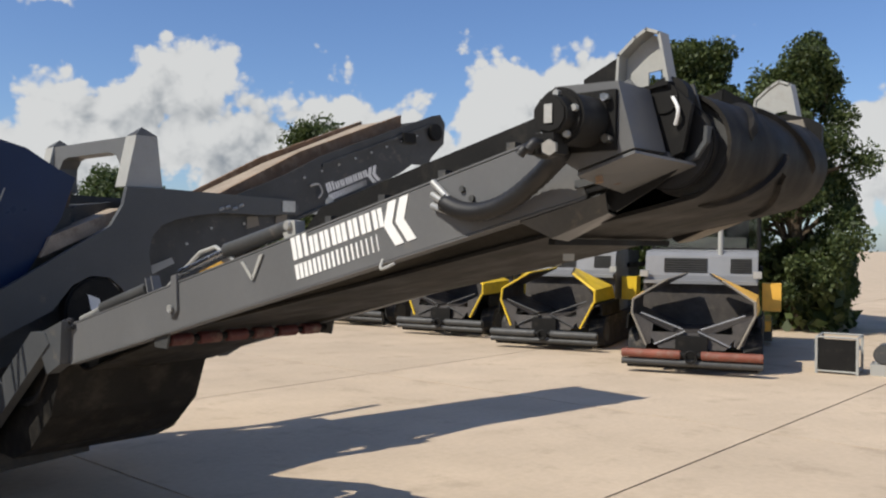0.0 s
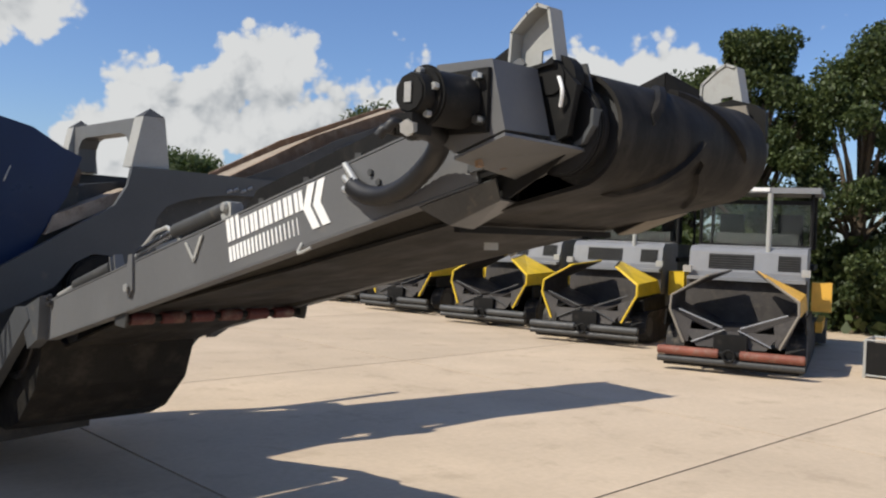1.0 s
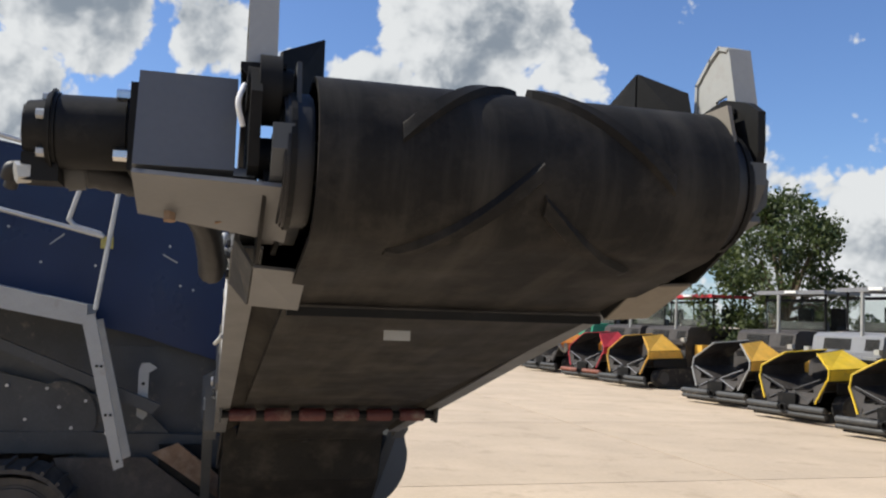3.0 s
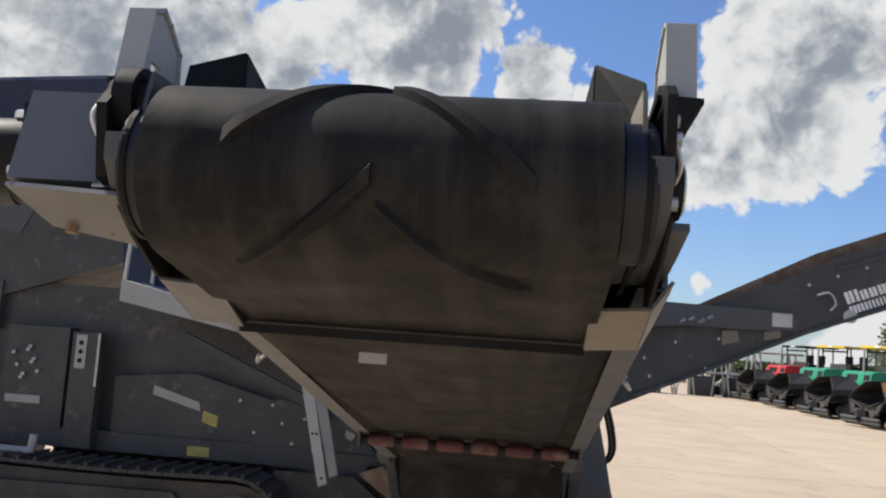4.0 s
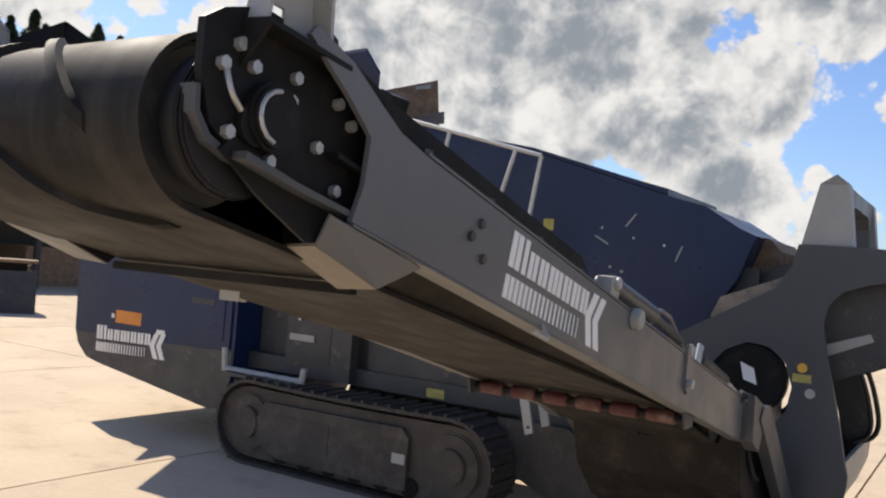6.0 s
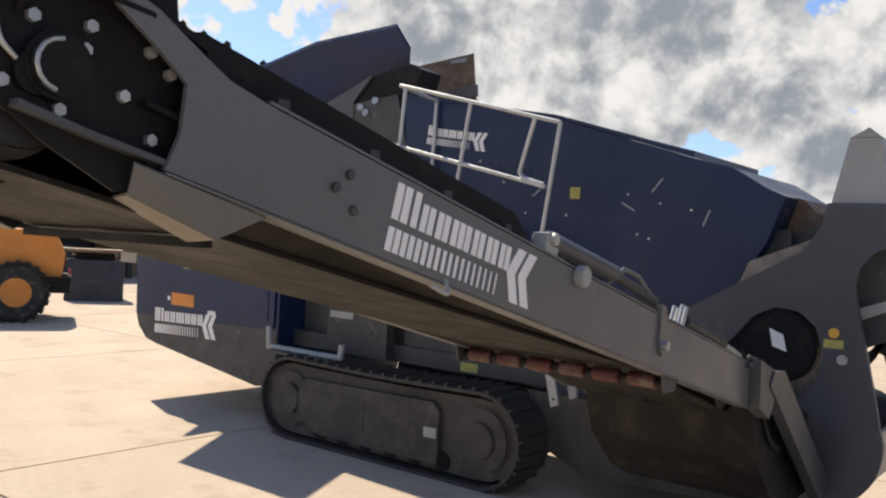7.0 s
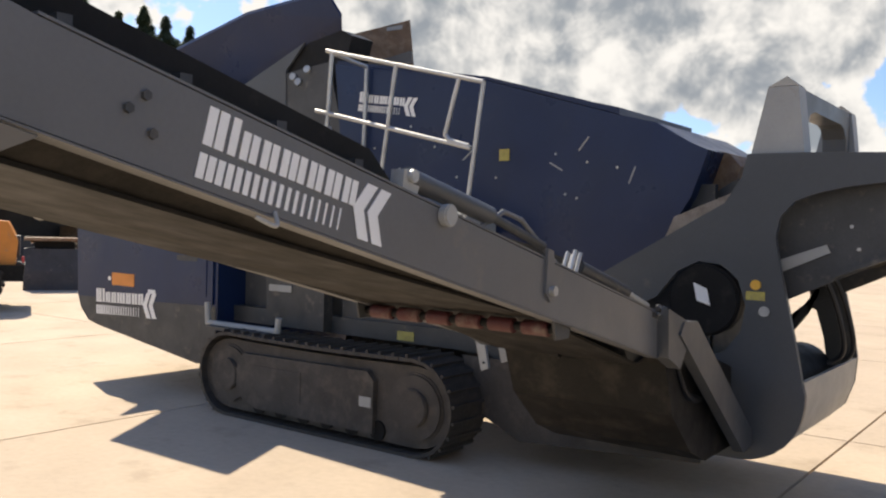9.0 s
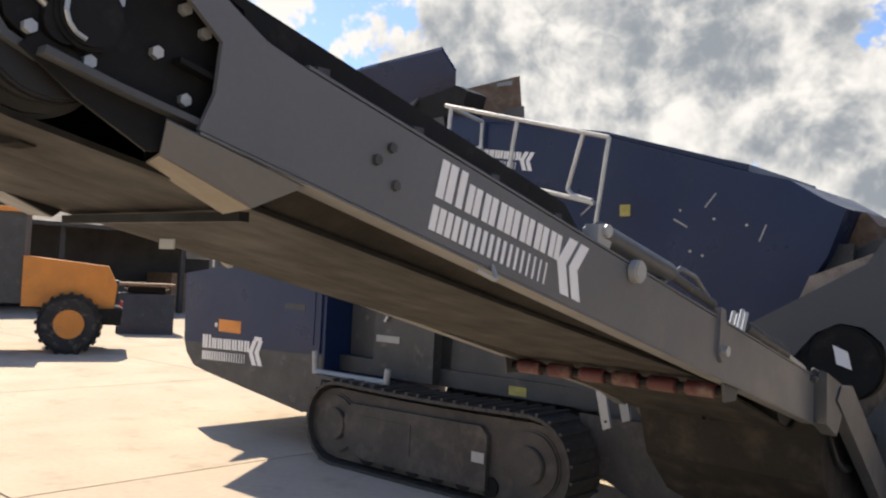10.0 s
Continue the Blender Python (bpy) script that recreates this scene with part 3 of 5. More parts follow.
    part("valve_block", mot, BLACK, motor, smooth=True)
    part("hose_collar", rod((-1.252, my + 0.073, mz - 0.080), (-1.205, my + 0.077, mz - 0.074), 0.044, 16, w=0.006), DARK, motor, smooth=True)
    for dy, dz in ((0.025, -0.085), (0.06, -0.100)):
        part("hose_elbow", tube([(-1.325, my + dy, mz + dz), (-1.352, my + dy + 0.004, mz + dz), (-1.362, my + dy + 0.018, mz + dz - 0.020)], 0.015, 10), HOSE, motor, smooth=True)
    part("hose_nut", rod((-1.31, my + 0.0, mz - 0.095), (-1.335, my - 0.01, mz - 0.10), 0.024, 6), STEEL, motor)
    part("rating_plate", box(-1.3295, -1.3262, my - 0.016, my + 0.012, mz - 0.026, mz + 0.03, 0), STEEL, motor)
    for dy, dz in ((0.068, 0.07), (-0.072, 0.07), (0.068, -0.062), (-0.078, -0.058)):
        part("bolt", rod((-1.106, my + dy, mz + dz), (-1.135, my + dy, mz + dz), 0.014, 6), CHROME, motor)
    hose = tube([(-1.215, my + 0.075, mz - 0.075), (-1.11, -1.625, 2.365), (-1.01, -1.53, 2.345), (-0.950, -1.42, 2.295), (-0.930, -1.29, 2.225), (-0.928, -1.17, 2.190), (-0.926, -1.06, 2.193), (-0.918, -0.965, 2.225)], 0.038, 12, steps=8, rings=0.10)
    part("hydraulic_hose", hose, HOSE, top, "thick black wrapped hydraulic hose", smooth=True)
    fit = None
    for dz in (0.0, 0.045, -0.04):
        fit = rod((-0.922, -0.985, 2.215 + dz * 0.6), (-0.890, -0.875, 2.262 + dz * 1.1), 0.014, 10, bm=fit)
    part("hose_fitting", fit, STEEL, top, smooth=True)

    # lifting eyes: bent straps with a web plate, standing on the head
    for side in (-1, 1):
        xs = CX + side * 0.585
        pts = [(-1.880, 2.590), (-1.845, 2.762), (-1.800, 2.780), (-1.760, 2.758), (-1.697, 2.708), (-1.690, 2.590)]
        strap = None
        for a, b in zip(pts, pts[1:]):
            d = Vector((0, b[0] - a[0], b[1] - a[1])).normalized() * 0.003
            strap = slant([(xs - 0.031, a[0] - d.y, a[1] - d.z), (xs + 0.031, a[0] - d.y, a[1] - d.z), (xs + 0.031, b[0] + d.y, b[1] + d.z), (xs - 0.031, b[0] + d.y, b[1] + d.z)], 0.010, 0.002, strap)
        eye = part("lifting_eye", strap, GREY_LIGHT, top, "pale grey bent lifting bracket")
        wp = [(-1.872, 2.60), (-1.842, 2.752), (-1.802, 2.768), (-1.765, 2.748), (-1.705, 2.702), (-1.698, 2.60), (-1.785, 2.60), (-1.785, 2.645), (-1.835, 2.650), (-1.840, 2.60)]
        part("web_plate", prism(wp, "x", xs - side * 0.022 - 0.004, xs - side * 0.022 + 0.004, 0.001), GREY_LIGHT, eye)
        flange = slant([(xs + side * 0.045, -1.885, 2.592), (xs - side * 0.05, -1.90, 2.592), (xs - side * 0.05, -1.60, 2.560), (xs + side * 0.035, -1.62, 2.560)], 0.012)
        gus = slant([(xs + side * 0.045, -1.882, 2.588), (xs - side * 0.03, -1.89, 2.588), (xs - side * 0.03, -1.89, 2.49)], 0.012)
        part("flange_gusset", gus, BLACK, eye)
        part("flange", flange, BLACK, eye)
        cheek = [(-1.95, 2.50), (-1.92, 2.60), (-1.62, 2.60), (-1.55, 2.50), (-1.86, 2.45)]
        # beige cheek on the right, dark grey on the left
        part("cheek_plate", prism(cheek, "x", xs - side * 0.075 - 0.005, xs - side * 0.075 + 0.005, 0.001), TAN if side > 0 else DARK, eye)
        # rubber deflector inside the eye
        o, q, r = CX + side * 0.535, CX + side * 0.430, CX + side * 0.415
        flap = slant([(o, -1.73, 2.56), (o, -1.69, 2.685), (q, -1.605, 2.750), (q, -1.60, 2.55)], 0.012)
        flap = slant([(q, -1.605, 2.750), (r, -1.44, 2.685), (r, -1.42, 2.53), (q, -1.60, 2.55)], 0.012, 0.003, flap)
        part("deflector", flap, BLACK, top, "black rubber deflector flap")

    # folding cylinders, hinges and guard straps along both top edges
    for side in (-1, 1):
        xk = CX + side * 0.505
        skirt = [(-1.46, frame_top(-1.46) - 0.10), (-1.46, frame_top(-1.46) + 0.115), (-1.42, frame_top(-1.42) + 0.13), (-0.05, frame_top(-0.05) + 0.13), (0.06, frame_top(0.06) + 0.06), (0.06, frame_top(0.06) - 0.10)]
        sk = part("skirt_board", prism(skirt, "x", xk - 0.006, xk + 0.006, 0.002), BLACK, top, "black dusty rubber skirt board")
        for y in (-1.2, -0.85, -0.5, -0.15):
            part("skirt_clamp", box(min(xk + side * 0.008, xk + side * 0.05), max(xk + side * 0.008, xk + side * 0.05), y - 0.02, y + 0.02, frame_top(y) - 0.05, frame_top(y) + 0.06, 0.004), DARK, sk)
        x = CX + side * (HALF - 0.045)
        lug = [(0.10, frame_top(0.10)), (0.02, frame_top(0.02)), (0.03, frame_top(0.03) + 0.085), (0.075, frame_top(0.075) + 0.10), (0.12, frame_top(0.12) + 0.06)]
        part("cylinder_lug", prism(lug, "x", x - 0.03, x + 0.03, 0.004), GREY_LIGHT, top)
        p, q, e = (x, 0.07, frame_top(0.07) + 0.072), (x, 0.62, frame_top(0.62) + 0.085), (x, 1.05, frame_top(1.05) + 0.07)
        # rod and guard bar are paler on the left, the cylinder slightly darker
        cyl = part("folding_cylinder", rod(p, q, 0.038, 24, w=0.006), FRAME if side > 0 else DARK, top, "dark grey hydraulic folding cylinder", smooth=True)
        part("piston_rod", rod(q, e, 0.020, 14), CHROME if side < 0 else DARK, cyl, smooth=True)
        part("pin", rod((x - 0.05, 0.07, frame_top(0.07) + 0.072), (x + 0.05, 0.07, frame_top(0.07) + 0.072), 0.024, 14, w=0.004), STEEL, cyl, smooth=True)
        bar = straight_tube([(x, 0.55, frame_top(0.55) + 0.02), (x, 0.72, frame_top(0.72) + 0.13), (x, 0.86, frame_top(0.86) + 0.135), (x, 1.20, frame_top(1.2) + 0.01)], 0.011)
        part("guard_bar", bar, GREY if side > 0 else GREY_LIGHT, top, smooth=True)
        xs = CX + side * (HALF + 0.008)
        pin_plate = [(1.00, frame_top(1.0) + 0.05), (1.05, frame_top(1.05) + 0.05), (1.08, frame_top(1.08) - 0.16), (1.03, frame_top(1.03) - 0.18), (0.99, frame_top(0.99) - 0.15)]
        part("hinge_strap", prism(pin_plate, "x", xs - 0.008, xs + 0.006, 0.003), GREY, top)
        part("hinge_pin", rod((xs - 0.02, 1.035, frame_top(1.035) - 0.13), (xs + side * 0.03, 1.035, frame_top(1.035) - 0.13), 0.022, 12), STEEL, top, smooth=True)
        lug2 = None
        for y in (1.28, 1.34):
            lug2 = slant([(x - 0.03, y, frame_top(y)), (x + 0.03, y, frame_top(y)), (x + 0.025, y + 0.045, frame_top(y) + 0.10), (x - 0.025, y + 0.045, frame_top(y) + 0.10)], 0.012, 0.002, lug2)
        if side < 0:
            part("latch_lug", lug2, GREY, top)
        else:
            lug2.free()
            for y in (1.27, 1.32):
                part("latch_pin", rod((x + 0.02, y, frame_top(y)), (x + 0.02, y + 0.05, frame_top(y) + 0.105), 0.010, 10), STEEL, top, smooth=True)
                part("latch_pin", rod((x - 0.02, y, frame_top(y)), (x - 0.02, y + 0.05, frame_top(y) + 0.095), 0.010, 10), STEEL, top, smooth=True)
        c2 = part("latch_cylinder", rod((x, 1.38, frame_top(1.38) + 0.055), (x, 1.92, frame_top(1.92) + 0.045), 0.036, 20, w=0.005), DARK, top, smooth=True)
        part("latch_rod", rod((x, 1.92, frame_top(1.92) + 0.045), (x, 2.20, frame_top(2.2) + 0.03), 0.018, 12), STEEL, c2, smooth=True)
        v = slant([(xs, 0.24, frame_top(0.24) - 0.02), (xs, 0.27, frame_top(0.27) - 0.02), (xs, 0.33, frame_top(0.33) - 0.12), (xs, 0.315, frame_top(0.315) - 0.13)], 0.006, 0)
        v = slant([(xs, 0.42, frame_top(0.42) - 0.02), (xs, 0.40, frame_top(0.40) - 0.02), (xs, 0.31, frame_top(0.31) - 0.13), (xs, 0.33, frame_top(0.33) - 0.13)], 0.006, 0, v)
        if side < 0:
            part("gusset_mark", v, GREY_LIGHT, top)
        else:
            v.free()
            part("boss", rod((xs - 0.01, 0.248, 2.013), (xs + 0.03, 0.248, 2.013), 0.042, 24, w=0.006), GREY_LIGHT, top, smooth=True)
        # hoses at the tail
        for k, (dy, dz) in enumerate(((0.0, 0.0), (0.04, 0.03), (0.09, 0.01))):
            xh = xs - side * (0.05 + 0.02 * k)
            h = tube([(xs, 2.18 + dy, frame_top(2.18) - 0.02 + dz), (xh, 2.40 + dy, 1.50 + dz), (xh - side * 0.02, 2.62 + dy, 1.30 + dz), (xh, 2.80 + dy, 1.02 - dz), (xs - side * 0.05, 3.00 + dy, 0.92)], 0.016, 8)
            hs = part("tail_hose", h, HOSE, top, smooth=True)
            part("hose_ferrule", rod((xs, 2.20 + dy, frame_top(2.20) - 0.02 + dz), (xs + side * 0.012, 2.27 + dy, frame_top(2.27) - 0.01 + dz), 0.020, 10), CHROME, hs, smooth=True)
        # tail shoe and support arm down to the machine
        shoe = [(2.24, frame_top(2.24) + 0.03), (2.52, 1.47), (2.56, 1.36), (2.44, 1.20), (2.26, frame_top(2.26) - 0.24)]
        part("tail_shoe", prism(shoe, "x", xs - side * 0.02, xs + side * 0.06, 0.012), FRAME, top)
        arm = [(2.40, 1.40), (2.46, 1.47), (2.66, 1.46), (3.76, 0.63), (3.78, 0.52), (3.60, 0.50)]
        part("support_arm", prism(arm, "x", xs + side * 0.0, xs + side * 0.07, 0.012), FRAME, top)
    # idler rollers and cross ties seen from below
    deck = [(-1.62, frame_top(-1.62) - 0.130), (2.20, frame_top(2.20) - 0.130), (2.20, frame_top(2.20) - 0.118), (-1.62, frame_top(-1.62) - 0.118)]
    # the shade under the conveyor is put into the deck's black
    part("deck_plate", prism(deck, "x", CX - HALF + 0.02, CX + HALF - 0.02, 0.001), BLACK, top)
    # thin black bar added for the dark zone behind the drum
    part("belt_scraper", box(CX - 0.47, CX + 0.45, -1.35, -1.32, 2.066, 2.090, 0.004), BLACK, top)
    part("scraper_label", box(CX - 0.17, CX - 0.09, -1.19, -1.185, 2.000, 2.030, 0), GREY_LIGHT, top)
    for side in (-1, 1):
        guard = [(HEAD[0] + 0.150 * math.cos(radians(a)), HEAD[1] + 0.150 * math.sin(radians(a))) for a in range(60, 301, 12)] + [(-1.45, 2.22), (-1.42, 2.50)]
        xg = CX + side * 0.520
        part("drum_guard", prism(guard, "x", xg - 0.006, xg + 0.006, 0.001), BLACK, top)
        part("bearing_block", box(min(CX + side * 0.48, CX + side * 0.545), max(CX + side * 0.48, CX + side * 0.545), -1.90, -1.60, 2.33, 2.50, 0.02), BLACK, top)
    for side in (-1, 1):
        xl, xb2 = CX + side * (HALF - 0.072), CX + side * 0.435
        for ya, yb, za, zb in ((-1.37, -0.30, 2.108, 1.884), (-0.30, 1.20, 1.884, 1.569), (1.20, 2.20, 1.569, 1.345)):
            strip = slant([(xl, ya, frame_top(ya) - 0.247), (xl, yb, frame_top(yb) - 0.247), (xb2, yb, zb), (xb2, ya, za)], 0.004, 0)
            part("return_guard", strip, UNDER, top, "dusty brown side strip under the belt")
    part("disc_shaft", rod((CX - 0.60, 1.20, 1.510), (CX + 0.60, 1.20, 1.510), 0.022, 12), BLACK, top, smooth=True)
    for k in range(6):
        x = CX - 0.555 + 0.19 * k
        part("disc_roller", rod((x, 1.20, 1.510), (x + 0.145, 1.20, 1.510), 0.036, 18, w=0.006), RED, top, "red rubber-covered return roller disc", smooth=True)
    for side in (-1, 1):
        part("roller_bracket", prism([(1.14, 1.47), (1.26, 1.47), (1.30, 1.58), (1.10, 1.62)], "x", CX + side * 0.60 - 0.006, CX + side * 0.60 + 0.006, 0.002), DARK, top)
    for y in (-0.9, 0.1, 1.1):
        part("carrying_roller", rod((CX - 0.55, y, frame_top(y) - 0.075), (CX + 0.55, y, frame_top(y) - 0.075), 0.045, 16), DARK, top, smooth=True)
    decal(top, (CX - HALF - 0.001, 0.01, 1.982), (0, -1, 0.262), RISE, 0.775)
    decal(top, (CX + HALF + 0.001, -0.845, 2.175), (0, 1, -0.243), RISE, 0.775)
    return top


side_conveyor()


# ---------------------------------------------------------------- main discharge conveyor with its portal frame
def main_conveyor():
    top = thing("main_conveyor", (0.3, 4.8, 0.0), "dark grey main discharge conveyor rising from a portal frame", "conveyor")
    NEAR, FAR = 3.82, 5.55
    # frame plates with the arm, the arch and the rounded foot
    arch = [(1.30, 2.345), (1.00, 2.31), (0.80, 2.265), (0.66, 2.21), (0.57, 2.10), (0.545, 1.96), (0.58, 1.77), (0.635, 1.53), (0.71, 1.20)]
    far_leg = [(0.745, 0.98), (0.73, 0.78), (0.66, 0.58), (0.54, 0.46), (0.47, 0.60), (0.506, 0.946), (0.477, 1.13), (0.412, 1.354), (0.309, 1.392), (0.13, 1.06), (-0.10, 1.02)]
    outline = [(-0.98, 1.52), (0.19, 2.20), (0.30, 2.38), (0.335, 2.54), (0.72, 2.54), (2.13, 2.505), (2.21, 2.45), (2.20, 2.36), (1.8, 2.34)] + arch + \
              [(0.755, 0.98), (0.775, 0.90), (0.774, 0.82), (0.760, 0.74), (0.735, 0.665), (0.695, 0.595), (0.645, 0.532), (0.585, 0.482), (0.515, 0.444), (0.44, 0.418), (0.36, 0.404), (0.10, 0.40), (-0.25, 0.50), (-0.12, 1.00), (0.22, 1.15), (0.33, 1.30), (0.36, 1.48),
               (0.30, 1.66), (0.18, 1.76), (0.02, 1.78), (-0.14, 1.70), (-0.30, 1.50), (-0.66, 1.33), (-0.98, 1.15)]
    cut = outline.index((0.755, 0.98))
    far_outline = outline[:cut] + far_leg + outline[outline.index((-0.12, 1.00)):]
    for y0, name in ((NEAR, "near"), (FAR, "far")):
        # the far plate takes the darker of the two greys
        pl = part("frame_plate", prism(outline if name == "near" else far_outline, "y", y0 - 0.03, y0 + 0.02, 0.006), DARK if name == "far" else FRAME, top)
        s = 1 if name == "near" else -1
        ya, yb = (y0 + 0.02, y0 + 0.20) if name == "near" else (y0 - 0.10, y0 + 0.06)
        post = bmesh.new()
        low = [post.verts.new(p) for p in ((0.345, ya, 2.545), (0.70, ya, 2.545), (0.70, yb, 2.545), (0.345, yb, 2.545))]
        hi = [post.verts.new(p) for p in ((0.445, ya, 3.00), (0.645, ya, 3.00), (0.645, yb, 3.00), (0.445, yb, 3.00))]
        for i in range(4):
            post.faces.new((low[i], low[(i + 1) % 4], hi[(i + 1) % 4], hi[i]))
        post.faces.new(low)
        post.faces.new(hi)
        po = part("portal_post", soften(post, 0.012), GREY_LIGHT, top, "tapered pale grey portal post")
        tip = bmesh.new()
        base = [tip.verts.new(p) for p in ((0.445, ya, 3.003), (0.645, ya, 3.003), (0.645, yb, 3.003), (0.445, yb, 3.003))]
        apex = tip.verts.new((0.545, (ya + yb) / 2, 3.085))
        for i in range(4):
            tip.faces.new((base[i], base[(i + 1) % 4], apex))
        tip.faces.new(base)
        part("post_cap", tip, DARK, po)
    # portal head with rounded corners
    head = [(NEAR + 0.20, 3.00), (FAR - 0.10, 3.00), (FAR - 0.10, 2.55), (FAR - 0.20, 2.55), (FAR - 0.22, 2.78), (FAR - 0.30, 2.86), (FAR - 0.40, 2.88),
            (NEAR + 0.52, 2.88), (NEAR + 0.40, 2.85), (NEAR + 0.33, 2.76), (NEAR + 0.31, 2.55), (NEAR + 0.20, 2.55)]
    part("portal_head", prism(head, "x", 0.455, 0.635, 0.01), GREY, top)
    # rounded pan between the frame plates
    pan = [(0.745, 0.98), (0.73, 0.78), (0.66, 0.58), (0.54, 0.46), (0.38, 0.405), (0.10, 0.40), (0.10, 0.43), (0.37, 0.435), (0.52, 0.485), (0.635, 0.595), (0.70, 0.785), (0.715, 0.98)]
    part("tail_pan", prism(pan, "y", NEAR + 0.03, FAR, 0), GREY_LIGHT, top, "pale grey rounded belly pan", smooth=True)
    part("tail_drum", rod((0.30, NEAR + 0.05, 0.80), (0.30, FAR - 0.02, 0.80), 0.27, 32), BLACK, top, smooth=True)
    hub = part("drive_hub", rod((0.06, NEAR - 0.04, 1.50), (0.06, NEAR + 0.10, 1.50), 0.26, 32, w=0.02), BLACK, top, smooth=True)
    part("paper_label", slant([(-0.015, NEAR - 0.044, 1.625), (0.085, NEAR - 0.044, 1.585), (0.115, NEAR - 0.044, 1.465), (0.015, NEAR - 0.044, 1.495)], 0.004, 0), WHITE, hub)
    for dx, dy in ((0.0, 0.0), (0.045, 0.10)):
        hose = tube([(0.66 + dx, 4.55 + dy, 1.75), (0.76 + dx, 4.60 + dy, 1.50), (0.82 + dx, 4.65 + dy, 1.22), (0.79 + dx, 4.70 + dy, 1.08), (0.70 + dx, 4.70 + dy, 1.02)], 0.020, 8)
        part("portal_hose", hose, HOSE, top, smooth=True)
    part("feed_boot", prism([(-0.55, 1.70), (-0.45, 2.02), (0.10, 2.38), (0.42, 2.42), (0.74, 2.40), (0.74, 1.70)], "y", 4.22, 5.30, 0.01), DARK, top)
    boot = prism([(-0.32, 1.93), (0.38, 2.245), (0.38, 2.36), (-0.25, 2.10)], "y", 3.96, 4.20, 0.008)
    part("dusty_plate", boot, BEIGE, top, "beige dust-covered plate")
    # conveyor trough, turned a little towards the side conveyor: two webs, belt and dusty boards
    turn = Matrix.Translation((0.8, 3.94, 0)) @ Matrix.Rotation(radians(-4.9), 4, "Z") @ Matrix.Translation((-0.8, -3.94, 0))

    def turned(bm):
        bmesh.ops.transform(bm, verts=bm.verts[:], matrix=turn)
        return bm
    y0, y1 = 3.94, 5.14
    web = [(0.42, 1.45), (0.42, 2.20), (0.74, 2.36), (1.35, 2.46), (2.08, 2.76), (2.52, 2.985), (4.10, 3.575), (4.22, 3.60), (4.30, 3.50), (4.28, 3.26), (4.10, 3.10), (4.02, 2.98), (3.78, 2.985), (3.62, 2.88), (3.25, 2.71), (2.28, 2.33), (1.23, 1.84)]
    for ya, yb in ((y0, y0 + 0.012), (y1 - 0.012, y1)):
        wb = part("side_web", turned(prism(web, "y", ya, yb, 0.003)), DARK, top)
        d = -1 if ya < 4 else 1
        yy = ya if d < 0 else yb
        rib = [(2.52, 2.90), (4.05, 3.47), (4.05, 3.435), (2.52, 2.865)]
        part("rib", turned(prism(rib, "y", min(yy, yy + d * 0.02), max(yy, yy + d * 0.02), 0.003)), DARK, wb)
        lipp = [(0.9, 1.70), (1.23, 1.84), (2.28, 2.33), (3.25, 2.71), (3.25, 2.74), (2.28, 2.36), (1.23, 1.87), (0.9, 1.73)]
        part("lower_lip", turned(prism(lipp, "y", min(yy, yy + d * 0.03), max(yy, yy + d * 0.03), 0.003)), DARK, wb)
        spots = [(2.3 + 0.22 * k, 2.985 + (2.3 + 0.22 * k - 2.52) * 0.373 - 0.16) for k in range(8)] + [(1.0, 2.05), (1.5, 2.0), (1.6, 2.25), (1.25, 2.2), (1.05, 1.9)]
        for x, z in spots:
            part("bolt", turned(bolt((x, yy, z), "-y" if d < 0 else "y", 0.013, 0.011)), STEEL, wb)
    belt = [(0.75, 1.95), (4.10, 3.50), (4.15, 3.47), (4.08, 3.38), (0.85, 1.83)]
    part("belt", turned(prism(belt, "y", y0 + 0.014, y1 - 0.014, 0)), RUBBER, top)
    deck = [(0.85, 1.75), (1.23, 1.90), (2.28, 2.39), (3.25, 2.77), (4.0, 3.12), (4.0, 3.14), (3.25, 2.79), (2.28, 2.41), (1.23, 1.92), (0.85, 1.77)]
    part("underpan", turned(prism(deck, "y", y0 + 0.012, y1 - 0.012, 0)), UNDER, top)
    part("head_drum", turned(rod((4.10, y0 + 0.03, 3.36), (4.10, y1 - 0.03, 3.36), 0.17, 28)), RUBBER, top, smooth=True)
    for ya in (y0 + 0.22, y1 - 0.24):
        board = [(1.40, 2.38), (2.40, 2.84), (3.80, 3.40), (3.80, 3.575), (2.40, 3.035), (1.40, 2.52)]
        part("skirt_board", turned(prism(board, "y", ya, ya + 0.05, 0.003)), RUST, top, "dusty brown rubber skirt board")
    carpet = [(1.40, 2.48), (2.40, 2.96), (3.75, 3.52), (3.75, 3.505), (2.40, 2.94), (1.40, 2.46)]
    part("dust_layer", turned(prism(carpet, "y", y0 + 0.26, y1 - 0.26, 0)), BEIGE, top, "pale dust lying on the belt")
    gear = turned(rod((4.12, y0 - 0.05, 3.38), (4.12, y0 + 0.02, 3.38), 0.10, 20, w=0.01))
    part("drive_motor", gear, BLACK, top, smooth=True)
    part("sensor_box", turned(box(3.62, 3.80, y0 - 0.05, y0, 3.22, 3.33, 0.008)), BLACK, top)
    part("round_mirror", turned(rod((2.62, y0 - 0.012, 2.50), (2.62, y0 - 0.004, 2.50), 0.055, 18)), STEEL, top)
    part("hose_loop", turned(tube([(2.36, y0 - 0.03, 2.66), (2.45, y0 - 0.045, 2.68), (2.50, y0 - 0.04, 2.60), (2.46, y0 - 0.03, 2.54)], 0.010, 8)), STEEL, top, smooth=True)
